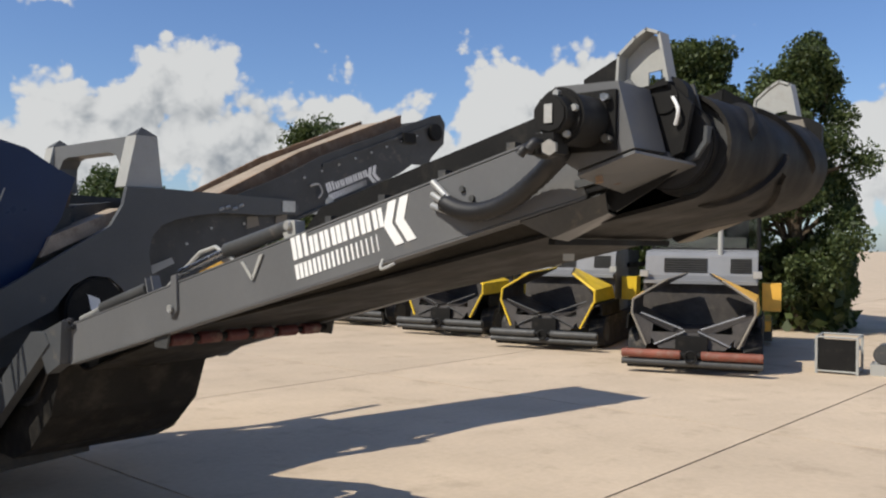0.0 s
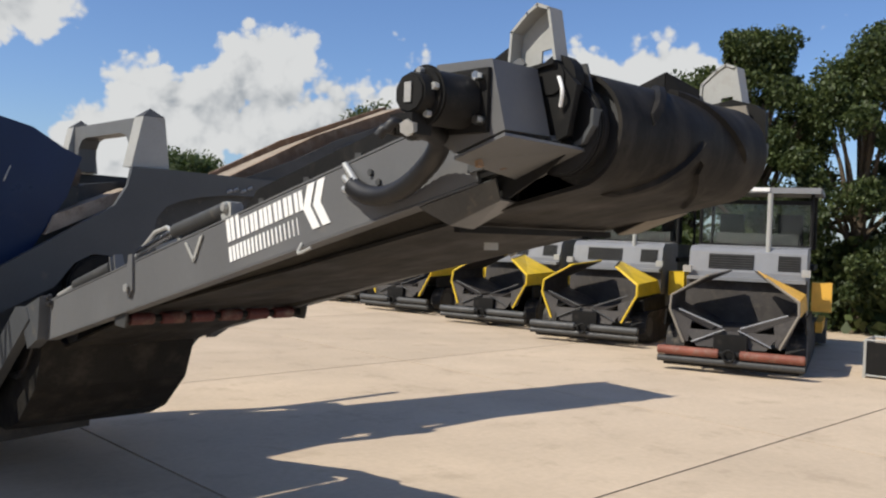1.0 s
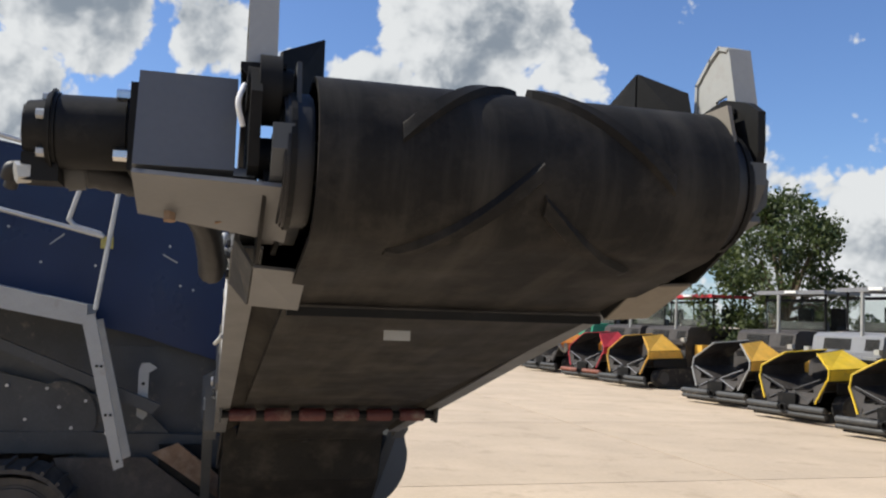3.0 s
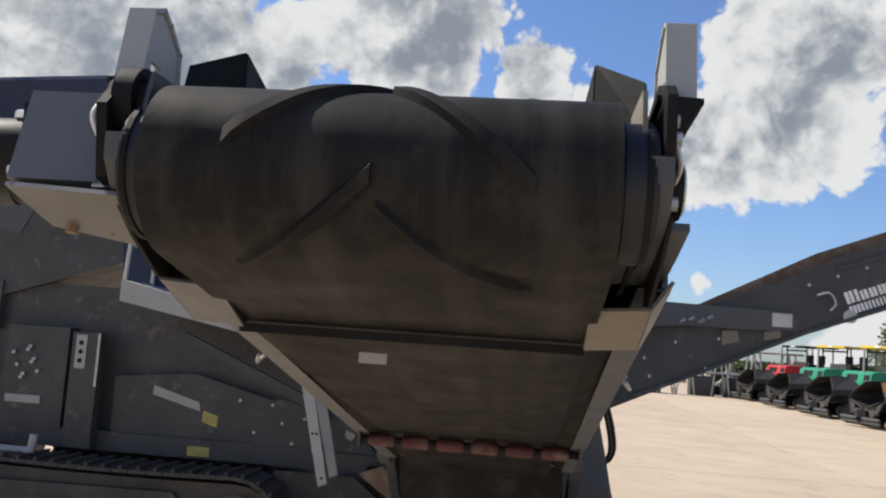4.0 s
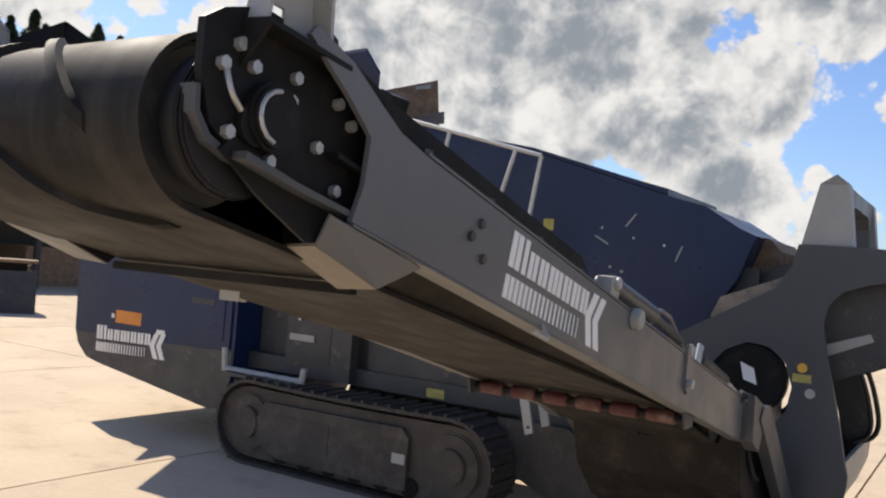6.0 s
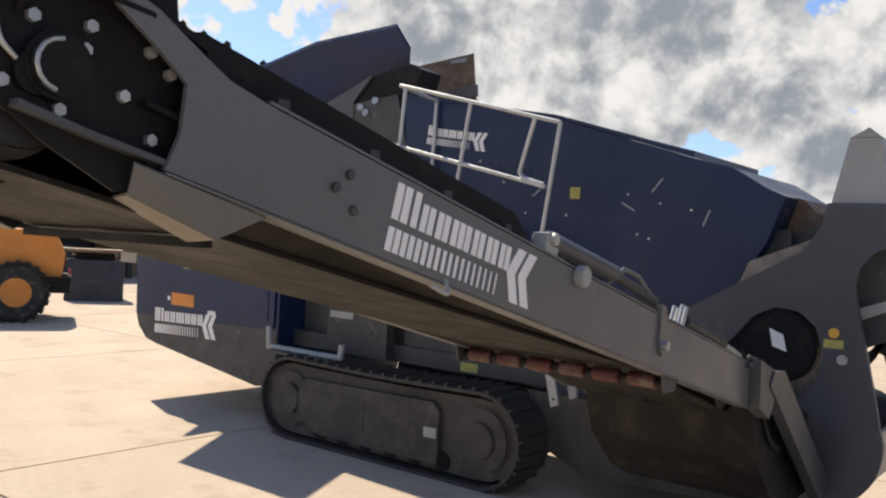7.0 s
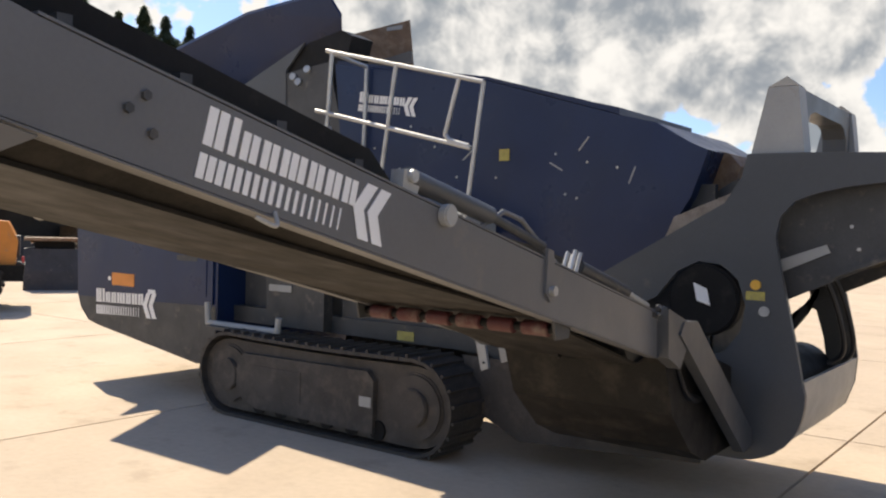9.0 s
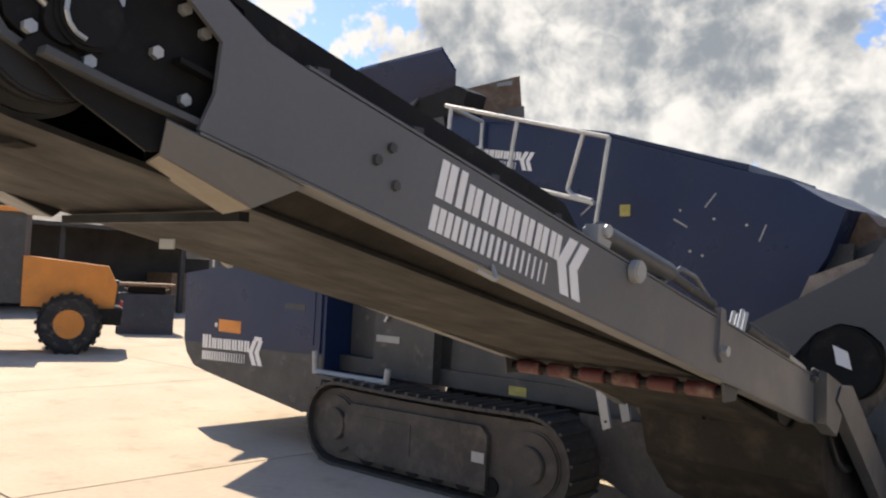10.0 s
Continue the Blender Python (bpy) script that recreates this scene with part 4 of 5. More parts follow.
    # plates and fittings in the arch
    part("type_plate", slant([(0.555, 3.945, 1.725), (0.525, 3.948, 1.805), (0.845, 3.920, 1.925), (0.873, 3.918, 1.872)], 0.004, 0), GREY_LIGHT, top, "long pale instruction plate")
    part("warning_label", slant([(1.62, 3.855, 2.20), (1.62, 3.855, 2.32), (1.74, 3.845, 2.33), (1.76, 3.845, 2.24)], 0.004, 0), TAN, top)
    part("warning_label", slant([(1.95, 3.828, 2.26), (1.95, 3.828, 2.33), (2.08, 3.817, 2.36), (2.08, 3.817, 2.29)], 0.004, 0), TAN, top)
    part("warning_label", box(0.36, 0.49, NEAR - 0.036, NEAR - 0.032, 1.525, 1.585, 0), LABEL, top)
    part("lamp_dot", rod((0.426, NEAR, 1.632), (0.426, NEAR - 0.045, 1.632), 0.035, 16), AMBER, top, smooth=True)
    part("socket", rod((0.49, NEAR, 1.452), (0.49, NEAR - 0.05, 1.452), 0.035, 16), STEEL, top, smooth=True)
    part("latch_plate", box(2.00, 2.16, NEAR - 0.040, NEAR - 0.032, 2.38, 2.49, 0.002), STEEL, top)
    cl = None
    for k, (x, z) in enumerate(((1.25, 2.36), (1.32, 2.38), (1.40, 2.37), (1.47, 2.40))):
        cl = rod((x, NEAR - 0.0, z), (x + 0.05, NEAR - 0.05, z + 0.03), 0.015, 8, bm=cl)
    part("hose_coupling", cl, STEEL, top)
    o = turn @ Vector((2.60, y0 - 0.002, 2.60))
    decal(top, o, turn.to_3x3() @ Vector((1, 0, 0.385)), (0, 0, 1), 0.72)
    return top


main_conveyor()


# ---------------------------------------------------------------- the screening plant
def track(top, y0, y1):
    """A crawler: frame, shoes round it, sprocket and idler."""
    x0, x1, r = -4.72, -2.30, 0.41
    pts = []
    for k in range(11):
        a = radians(90 + 18 * k)
        pts.append((x0 + r * math.cos(a), 0.425 + r * math.sin(a)))
    for k in range(1, 16):
        pts.append((x0 + (x1 - x0) * k / 16, 0.015))
    for k in range(11):
        a = radians(-90 + 18 * k)
        pts.append((x1 + r * math.cos(a), 0.425 + r * math.sin(a)))
    for k in range(1, 16):
        pts.append((x1 + (x0 - x1) * k / 16, 0.835 - 0.02 * math.sin(math.pi * k / 16)))
    fr = [(x0 + (p[0] - x0) * 1.0, 0.425 + (p[1] - 0.425) * 0.86) for p in pts]
    tr = part("crawler_track", prism(fr, "y", y0 + 0.07, y1 - 0.07, 0), TRACK, top, "dark dusty steel crawler track")
    shoe_mesh = None
    for i in range(len(pts)):
        a, b = Vector((pts[i][0], 0, pts[i][1])), Vector((pts[(i + 1) % len(pts)][0], 0, pts[(i + 1) % len(pts)][1]))
        if shoe_mesh is None:
            ob = part("track_shoe", box(-0.072, 0.072, y0, y1, -0.016, 0.016, 0.004, box(-0.015, 0.012, y0 + 0.01, y1 - 0.01, -0.045, -0.014, 0.003)), TRACK, tr)
            shoe_mesh = ob.data
        else:
            ob = new("track_shoe", shoe_mesh)
            ob.parent = tr
        d = b - a
        ob.location = (a + b) / 2
        ob.rotation_euler = (0, -math.atan2(d.z, d.x), 0)
    for x, n in ((x0, "idler_wheel"), (x1, "drive_sprocket")):
        part(n, rod((x, y0 + 0.04, 0.425), (x, y1 - 0.04, 0.425), 0.30, 24, w=0.02), TRACK, tr, smooth=True)
        part("hub", rod((x, y0 + 0.0, 0.425), (x, y0 + 0.05, 0.425), 0.16, 20, w=0.01), TRACK, tr, smooth=True)
    for k in range(6):
        x = x0 + 0.45 + 0.31 * k
        part("track_roller", rod((x, y0 + 0.05, 0.16), (x, y1 - 0.05, 0.16), 0.09, 16), BLACK, tr, smooth=True)
    part("track_frame", prism([(x0 + 0.22, 0.22), (x0 + 0.10, 0.42), (x0 + 0.24, 0.66), (x1 - 0.52, 0.68), (x1 - 0.44, 0.60), (x1 - 0.44, 0.13), (x0 + 0.45, 0.13)], "y", y0 + 0.012, y1 - 0.03, 0.015), TRACK, tr)
    part("frame_recess", box(x0 + 0.34, x1 - 1.35, y0 + 0.006, y0 + 0.012, 0.27, 0.56, 0), TRACK, tr)
    part("label_plate", box(-2.90, -2.76, y0 + 0.004, y0 + 0.010, 0.36, 0.45, 0), GREY_LIGHT, tr)


def screening_plant():
    top = thing("screening_plant", (-3.5, 4.8, 0.0), "navy blue and grey tracked mobile screening plant, dusty from work", "screening plant")
    NEAR, FAR = 3.41, 6.10
    track(top, NEAR, NEAR + 0.50)
    track(top, FAR - 0.50, FAR)
    # chassis
    ch = [(-5.60, 0.88), (-5.60, 1.05), (-2.0, 1.05), (-1.0, 1.02), (0.0, 0.98), (0.0, 0.80), (-1.6, 0.70), (-1.9, 0.88)]
    for y in (3.98, 5.50):
        part("chassis_beam", prism(ch, "y", y, y + 0.12, 0.008), DARK, top)
    belly = [(-2.05, 1.00), (-0.20, 0.98), (0.25, 0.80), (0.20, 0.36), (-0.40, 0.22), (-1.70, 0.22), (-1.95, 0.50)]
    part("belly_plate", prism(belly, "y", 4.06, 5.46, 0.008), DARK, top)
    skirt = [(-2.10, 0.86), (-1.40, 0.86), (-0.85, 0.44), (0.05, 0.42), (0.05, 0.30), (-1.50, 0.20), (-1.95, 0.40)]
    part("skirt_plate", prism(skirt, "y", 3.86, 3.872, 0.002), TRACK, top)
    brown = [(-1.35, 0.90), (-1.15, 0.98), (-0.70, 0.62), (-0.80, 0.52)]
    part("scraper_plate", prism(brown, "y", 3.80, 3.84, 0.003), RUST, top)
    cross = box(-2.0, 0.0, 4.1, 5.46, 0.98, 1.75, 0.01)
    part("undersize_chute", cross, DARK, top)
    # transfer box between the side conveyor and the machine
    tb = [(2.50, 1.27), (3.05, 1.24), (3.70, 1.06), (3.74, 0.50), (3.25, 0.49), (2.98, 0.60), (2.66, 0.88)]
    part("transfer_box", prism(tb, "x", CX - 0.56, CX + 0.56, 0.01), RUBBER, top, "black rubber-lined transfer box")
    # engine house
    y0, y1 = 3.75, 5.90
    eng = [(-8.10, 1.86), (-8.06, 1.00), (-7.98, 0.84), (-7.80, 0.69), (-7.55, 0.64), (-5.62, 0.385), (-5.40, 0.46), (-5.30, 0.80), (-5.30, 1.92), (-6.2, 1.97), (-7.4, 1.95)]
    eh = part("engine_house", prism(eng, "y", y0, y1, 0.03), BLUE, top, "navy blue rounded engine cover")
    low = [(-8.04, 0.98), (-7.98, 0.84), (-7.80, 0.69), (-7.55, 0.64), (-5.62, 0.385), (-5.40, 0.46), (-5.32, 0.72), (-5.32, 1.04)]
    part("lower_panel", prism(low, "y", y0 - 0.006, y0 - 0.001, 0.001), DARK, eh)
    door = box(-6.22, -5.36, y0 - 0.022, y0 - 0.004, 1.06, 1.84, 0.006)
    dr = part("engine_door", door, BLUE, eh)
    inner = box(-6.12, -5.46, y0 - 0.030, y0 - 0.023, 1.14, 1.76, 0.004)
    part("door_panel", inner, BLUE, dr)
    part("vent", box(-5.98, -5.62, y0 - 0.035, y0 - 0.031, 1.52, 1.58, 0), DARK, dr)
    part("orange_label", box(-7.30, -6.84, y0 - 0.006, y0 - 0.002, 1.16, 1.31, 0), ORANGE, eh, "orange notice plate")
    part("label", box(-7.38, -7.33, y0 - 0.006, y0 - 0.002, 1.21, 1.26, 0), WHITE, eh)
    part("label", box(-6.56, -6.42, y0 - 0.006, y0 - 0.002, 1.10, 1.15, 0), WHITE, eh)
    part("roof_lamp", box(-7.52, -7.48, y0 + 0.0, y0 + 0.05, 1.95, 2.10, 0.006), STEEL, eh)
    decal(eh, (-7.62, y0 - 0.008, 0.93), (1, 0, 0.03), (0, 0, 1), 1.22)
    part("radiator_box", box(-8.0, -4.9, 4.02, 5.80, 1.90, 2.35, 0.02), DARK, top)
    # feeder over the engine
    fd = [(-8.6, 2.05), (-8.7, 3.05), (-7.6, 3.25), (-4.0, 3.62), (-3.7, 2.60), (-5.2, 2.12)]
    part("feeder_body", prism(fd, "y", 4.05, 5.75, 0.02), DARK, top)
    # hopper: flared wings
    wing = slant([(-7.70, 4.22, 3.84), (-6.57, 4.18, 4.075), (-5.40, 4.16, 4.31), (-4.18, 4.18, 4.385), (-4.02, 4.24, 4.13), (-4.15, 4.40, 3.72), (-7.70, 4.50, 3.10)], 0.04, 0.006)
    hw = part("hopper_wing", wing, BLUE, top, "navy blue folded hopper wing")
    # unseen wing, placed where it casts the shadow on the near ground
    part("hopper_wing", slant([(-7.78, 3.16, 3.58), (-6.20, 3.16, 3.58), (-6.15, 4.10, 2.95), (-7.90, 4.10, 2.85)], 0.04, 0.006), BLUE, top)
    part("hopper_wing", slant([(-8.30, 6.25, 3.90), (-4.60, 5.75, 4.10), (-4.10, 5.55, 3.30), (-8.40, 5.60, 2.95)], 0.04, 0.006), BLUE, top)
    part("hopper_end", slant([(-8.62, 3.80, 3.60), (-8.62, 6.20, 3.60), (-8.40, 5.60, 2.80), (-8.40, 4.20, 2.80)], 0.04, 0.006), BLUE, top)
    part("wear_plate", slant([(-4.55, 4.60, 4.00), (-4.03, 5.36, 4.315), (-3.98, 5.42, 3.62), (-4.50, 4.55, 3.55)], 0.03, 0.004), RUST, top, "brown worn steel hopper plate")
    part("wear_plate_edge", slant([(-4.35, 4.90, 3.60), (-3.96, 5.40, 3.78), (-3.95, 5.42, 3.66), (-4.30, 4.90, 3.52)], 0.03, 0.003), TAN, top)
    part("hinge_plate", prism([(-5.30, 3.48), (-4.73, 3.70), (-4.35, 3.85), (-4.62, 3.58), (-4.61, 3.20), (-4.80, 2.80), (-5.40, 2.90)], "y", 4.04, 4.07, 0.006), FRAME, top, "grey wedge-shaped hopper hinge plate")
    hb = part("hinge_body", prism([(-4.64, 3.56), (-4.52, 3.74), (-4.34, 3.85), (-3.86, 3.93), (-3.72, 3.86), (-3.80, 3.57), (-3.98, 3.27), (-4.20, 2.95), (-4.62, 2.90)], "y", 4.08, 4.40, 0.02), BLACK, top)
    for x, z in ((-4.52, 3.50), (-4.44, 3.44), (-4.31, 3.56)):
        part("hinge_pin", rod((x, 4.08, z), (x + 0.02, 4.02, z + 0.01), 0.038, 12), STEEL, hb)
    part("dust_ledge", slant([(-4.18, 4.90, 3.765), (-3.61, 4.90, 3.845), (-3.60, 4.90, 3.715), (-4.12, 4.90, 3.70)], 0.03, 0.003), TAN, top)
    part("plate_tag", slant([(-4.16, 5.12, 4.20), (-4.06, 5.27, 4.25), (-4.06, 5.27, 4.20), (-4.16, 5.12, 4.16)], 0.006, 0), GREY_LIGHT, top)
    # screen box
    sb = [(-3.86, 3.58), (-2.05, 3.275), (-0.76, 2.90), (-0.43, 2.82), (-0.16, 2.66), (-0.02, 2.60), (-0.14, 2.25), (-0.45, 1.75), (-0.80, 1.62), (-1.50, 1.84), (-3.70, 2.32)]
    sc = part("screen_box", prism(sb, "y", 4.00, 5.60, 0.012), BLUE, top, "navy blue screen box with bolted side plate")
    cover = [(-3.86, 3.585), (-2.05, 3.280), (-0.76, 2.905), (-0.76, 2.96), (-1.0, 3.02), (-2.05, 3.31), (-3.86, 3.615)]
    part("screen_cover", prism(cover, "y", 4.03, 5.57, 0.004), BLUE, sc)
    endp = [(-0.30, 2.70), (0.10, 2.60), (0.19, 2.50), (0.14, 2.25), (-0.30, 1.85), (-0.45, 1.80)]
    part("end_chute", prism([(x - 0.08, z) for x, z in endp], "y", 4.34, 5.40, 0.01), RUST, sc)
    rnd = random.Random(4)
    for k in range(12):
        x = -3.5 + 3.0 * rnd.random()
        z = 2.55 - 0.17 * (x + 3.5) + 0.5 * rnd.random()
        part("bolt", bolt((x, 4.00, z), "-y", 0.011, 0.010), STEEL, sc)
    for x, z, a in ((-1.30, 2.50, -0.5), (-0.62, 2.42, 1.2), (-1.05, 2.68, 0.9), (-2.2, 2.62, 0.7)):
        d = Vector((math.cos(a), 0, math.sin(a))) * 0.07
        u = Vector((-math.sin(a), 0, math.cos(a))) * 0.006
        c = Vector((x, 3.998, z))
        part("scratch", slant([c - d - u, c + d - u, c + d + u, c - d + u], 0.003, 0), GREY_LIGHT, sc)
    part("warning_label", box(-1.86, -1.76, 3.990, 3.996, 2.56, 2.66, 0), LABEL, sc)
    decal(sc, (-3.52, 3.998, 3.175), (1, 0, -0.13), (0, 0, 1), 0.72)
    # walkway, handrail and ladder
    wk = [(-3.45, 2.40), (-1.86, 2.085), (-1.86, 1.93), (-3.45, 2.22)]
    wp = part("walkway", prism(wk, "y", 3.43, 3.97, 0.006), GREY_LIGHT, top, "pale grey steel walkway")
    rails = [[(-3.416, 3.43, 3.562), (-1.66, 3.43, 3.141)], [(-3.54, 3.43, 3.023), (-1.77, 3.43, 2.616)],
             [(-1.66, 3.43, 3.141), (-1.80, 3.43, 2.05)], [(-3.35, 3.43, 3.54), (-3.42, 3.43, 2.40)], [(-2.58, 3.43, 3.36), (-2.74, 3.43, 2.27)],
             [(-1.905, 3.43, 3.19), (-2.03, 3.43, 2.74), (-1.99, 3.43, 2.69), (-1.79, 3.43, 2.635)], [(-3.40, 3.96, 3.50), (-3.42, 3.96, 2.40)], [(-3.416, 3.43, 3.562), (-3.40, 3.96, 3.50)]]
    for pts in rails:
        part("handrail", straight_tube(pts, 0.019), STEEL, top, smooth=True)
    lad = [(-1.90, 2.00), (-1.80, 2.02), (-1.53, 0.86), (-1.60, 0.83)]
    part("ladder_stringer", prism(lad, "y", 3.42, 3.45, 0.003), GREY_LIGHT, top)
    part("ladder_stringer", prism([(-1.86, 1.96), (-1.77, 1.98), (-1.50, 0.90), (-1.57, 0.87)], "y", 3.67, 3.70, 0.003), GREY_LIGHT, top)
    for x, z in ((-1.765, 1.62), (-1.73, 1.62), (-1.68, 1.25), (-1.645, 1.25), (-1.575, 0.90)):
        part("stringer_hole", rod((x, 3.4195, z), (x, 3.412, z), 0.011, 10), BLACK, top)
    hook = prism([(-1.485, 1.57), (-1.465, 1.625), (-1.405, 1.63), (-1.345, 1.59), (-1.375, 1.565), (-1.405, 1.55), (-1.405, 1.20), (-1.435, 1.17), (-1.485, 1.20)], "y", 3.79, 3.82, 0.004)
    hk = part("hook_plate", hook, GREY_LIGHT, top, "pale bent steel hook plate")
    part("hole", rod((-1.445, 3.7895, 1.46), (-1.445, 3.784, 1.46), 0.014, 10), BLACK, hk)
    for k in range(3):
        x, z = -1.82 + 0.075 * k, 1.75 - 0.32 * k
        part("rung", rod((x, 3.45, z), (x + 0.02, 3.86, z), 0.016, 10), STEEL, top, smooth=True)
    part("lamp_arm", straight_tube([(-3.70, 3.75, 2.90), (-3.55, 3.70, 2.80), (-3.45, 3.66, 2.72)], 0.03), STEEL, top, smooth=True)
    # valve station, post, step and plates between the tracks and the walkway
    part("valve_cabinet", box(-4.75, -4.15, 3.96, 4.30, 1.05, 1.95, 0.01), DARK, top)
    for k in range(9):
        x, z = -4.66 + 0.045 * (k % 5) + 0.11 * (k // 5), 1.70 - 0.11 * (k % 3) + 0.03 * (k // 3)
        part("coupling", rod((x, 3.96, z), (x + 0.01, 3.92, z), 0.016, 8), STEEL, top)
    part("label", box(-4.70, -4.36, 3.945, 3.955, 1.25, 1.32, 0), GREY_LIGHT, top)
    po = part("support_post", box(-4.06, -3.80, 3.86, 3.98, 0.90, 1.92, 0.012), DARK, top)
    hpl = part("hole_plate", box(-4.02, -3.92, 3.850, 3.856, 1.60, 1.90, 0), GREY_LIGHT, po)
    for z in (1.67, 1.75, 1.83):
        part("hole", rod((-3.97, 3.8495, z), (-3.97, 3.846, z), 0.022, 14), BLACK, hpl)
    part("cable_strip", box(-3.815, -3.795, 3.845, 3.858, 1.45, 1.92, 0.002), STEEL, po)
    part("step_bar", straight_tube([(-5.30, 3.62, 1.10), (-5.28, 3.62, 0.88), (-4.20, 3.62, 0.88), (-4.18, 3.62, 1.02)], 0.035), GREY_LIGHT, top, smooth=True)
    part("step_tread", box(-5.20, -4.25, 3.50, 3.75, 0.835, 0.87, 0.006), DARK, top)
    part("side_wall", box(-5.28, 0.0, 4.12, 4.18, 1.0, 2.35, 0), DARK, top)
    sw = [(-3.70, 1.02), (-3.70, 1.55), (-2.95, 1.62), (-1.45, 1.25), (-1.20, 1.00)]
    part("guard_panel", prism(sw, "y", 4.02, 4.06, 0.004), DARK, top)
    arm = [(-3.10, 1.98), (-2.98, 2.0), (-1.30, 1.30), (-1.36, 1.22)]
    part("brace", prism(arm, "y", 3.72, 3.78, 0.004), DARK, top)
    part("white_strip", slant([(-3.32, 4.018, 1.49), (-2.89, 4.018, 1.37), (-2.87, 4.018, 1.29), (-3.33, 4.018, 1.41)], 0.004, 0), GREY_LIGHT, top)
    part("warning_label", slant([(-2.84, 4.018, 1.30), (-2.70, 4.018, 1.26), (-2.71, 4.018, 1.16), (-2.85, 4.018, 1.20)], 0.004, 0), LABEL, top)
    part("warning_label", box(-2.94, -2.74, 3.972, 3.977, 0.90, 0.985, 0), LABEL, top)
    part("dial_cover", rod((-2.1, 4.02, 1.16), (-2.1, 3.99, 1.16), 0.30, 32, w=0.01), DARK, top, smooth=True)
    for x, z in ((-2.5, 1.42), (-2.2, 1.4), (-1.9, 1.3), (-2.35, 1.15), (-2.1, 1.25), (-1.7, 1.12), (-2.0, 1.08)):
        part("bolt", bolt((x, 3.99, z), "-y", 0.014, 0.012), STEEL, top)
    part("access_door", box(-1.30, -0.95, 3.90, 3.96, 0.55, 0.95, 0.01), BLACK, top)
    return top


screening_plant()


# ---------------------------------------------------------------- row of parked pavers
def paver(at, turn, wing_out, wing_in, hood, roof, roller, side_box, label, group="pavers parked in a row", screen=True, lift=1.0, scale=1.0, links=DARK):
    """A tracked road paver, its hopper towards -x. lift: how far its wings stand up."""
    top = thing("road_paver", (0, 0, 0), label, "road paver", group)
    W = 1.10
    # push beam with two rollers and the tow eye
    part("push_beam", box(-0.02, 0.12, -1.02, 1.02, 0.08, 0.22, 0.02), BLACK, top)
    part("bumper_pipe", rod((-0.08, -1.10, 0.185), (-0.08, 1.10, 0.185), 0.055, 14), DARK, top, smooth=True)
    for s in (-1, 1):
        part("push_roller", rod((-0.10, s * 0.16, 0.32), (-0.10, s * 1.10, 0.32), 0.072, 16, w=0.01), roller, top, smooth=True)
        part("roller_end", rod((-0.10, s * 0.10, 0.32), (-0.10, s * 0.16, 0.32), 0.05, 12), BLACK, top, smooth=True)
    eye = None
    for k in range(10):
        a, b = 2 * math.pi * k / 10, 2 * math.pi * (k + 1) / 10
        eye = rod((-0.16, 0.09 * math.cos(a), 0.30 + 0.09 * math.sin(a)), (-0.16, 0.09 * math.cos(b), 0.30 + 0.09 * math.sin(b)), 0.022, 8, bm=eye)
    part("tow_eye", eye, BLACK, top)
    part("beam_post", box(-0.05, 0.45, -0.25, 0.25, 0.22, 0.62, 0.02), BLACK, top)
    # hopper floor and wings folded up: floor slope, upright side and leaning top, with a painted outer skin
    part("hopper_floor", slant([(0.15, -0.34, 0.62), (0.15, 0.34, 0.62), (1.75, 0.34, 0.66), (1.75, -0.34, 0.66)], 0.03), HOPPER, top)
    part("hopper_back", slant([(1.70, -1.0, 0.62), (1.70, 1.0, 0.62), (1.78, 1.0, 1.45), (1.78, -1.0, 1.45)], 0.03), HOPPER, top)
    part("apron", slant([(0.10, -0.72, 0.66), (0.10, 0.72, 0.66), (0.04, 0.52, 0.40), (0.04, -0.52, 0.40)], 0.03), HOPPER, top)
    for s in (-1, 1):
        zt = 1.46 + 0.34 * (lift - 1)
        front = [(0.20, 0.32, 0.66), (0.16, 0.96, 0.95), (0.20, 0.95, 1.18), (0.42, 0.44, zt + 0.04)]
        back = [(1.72, 0.32, 0.68), (1.60, 1.00, 0.98), (1.50, 0.97, 1.22), (1.42, 0.20, zt + 0.12)]
        w = None
        for k in range(3):
            q = [front[k], front[k + 1], back[k + 1], back[k]]
            w = slant([(x, s * y, z) for x, y, z in q], 0.024, 0.002, w)
        wing = part("hopper_wing", w, HOPPER, top)
        w = None
        for k in (1, 2):
            q = [front[k], front[k + 1], back[k + 1], back[k]]
            w = slant([(x + 0.02, s * (y + 0.026), z + (0.012 if k == 2 else 0.0)) for x, y, z in q], 0.016, 0.002, w)
        part("outer_wing", w, wing_out, wing)
        for k, (p, q) in enumerate(zip(front[1:], front[2:])):
            part("wing_edge", rod((p[0] - 0.02, s * (p[1] + 0.015), p[2]), (q[0] - 0.02, s * (q[1] + 0.015), q[2] + 0.01), 0.020, 8), wing_in, wing, smooth=True)
        part("top_edge", rod((front[3][0] - 0.02, s * front[3][1], zt + 0.05), (back[3][0], s * back[3][1], zt + 0.13), 0.016, 8), wing_in if s > 0 else HOPPER, wing, smooth=True)
        part("end_gusset", slant([(0.12, s * 0.98, 0.95), (0.12, s * 0.62, 0.80), (0.06, s * 0.66, 0.46), (0.08, s * 0.80, 0.48)], 0.02, 0.002), HOPPER, wing)
        part("wing_ram", rod((0.11, s * 0.97, 0.96), (0.03, s * 0.72, 0.44), 0.022, 12), wing_in, top, smooth=True)
        part("apron_link", rod((0.04, s * 0.14, 0.72), (0.09, s * 0.82, 0.97), 0.016, 10), links, top, smooth=True)
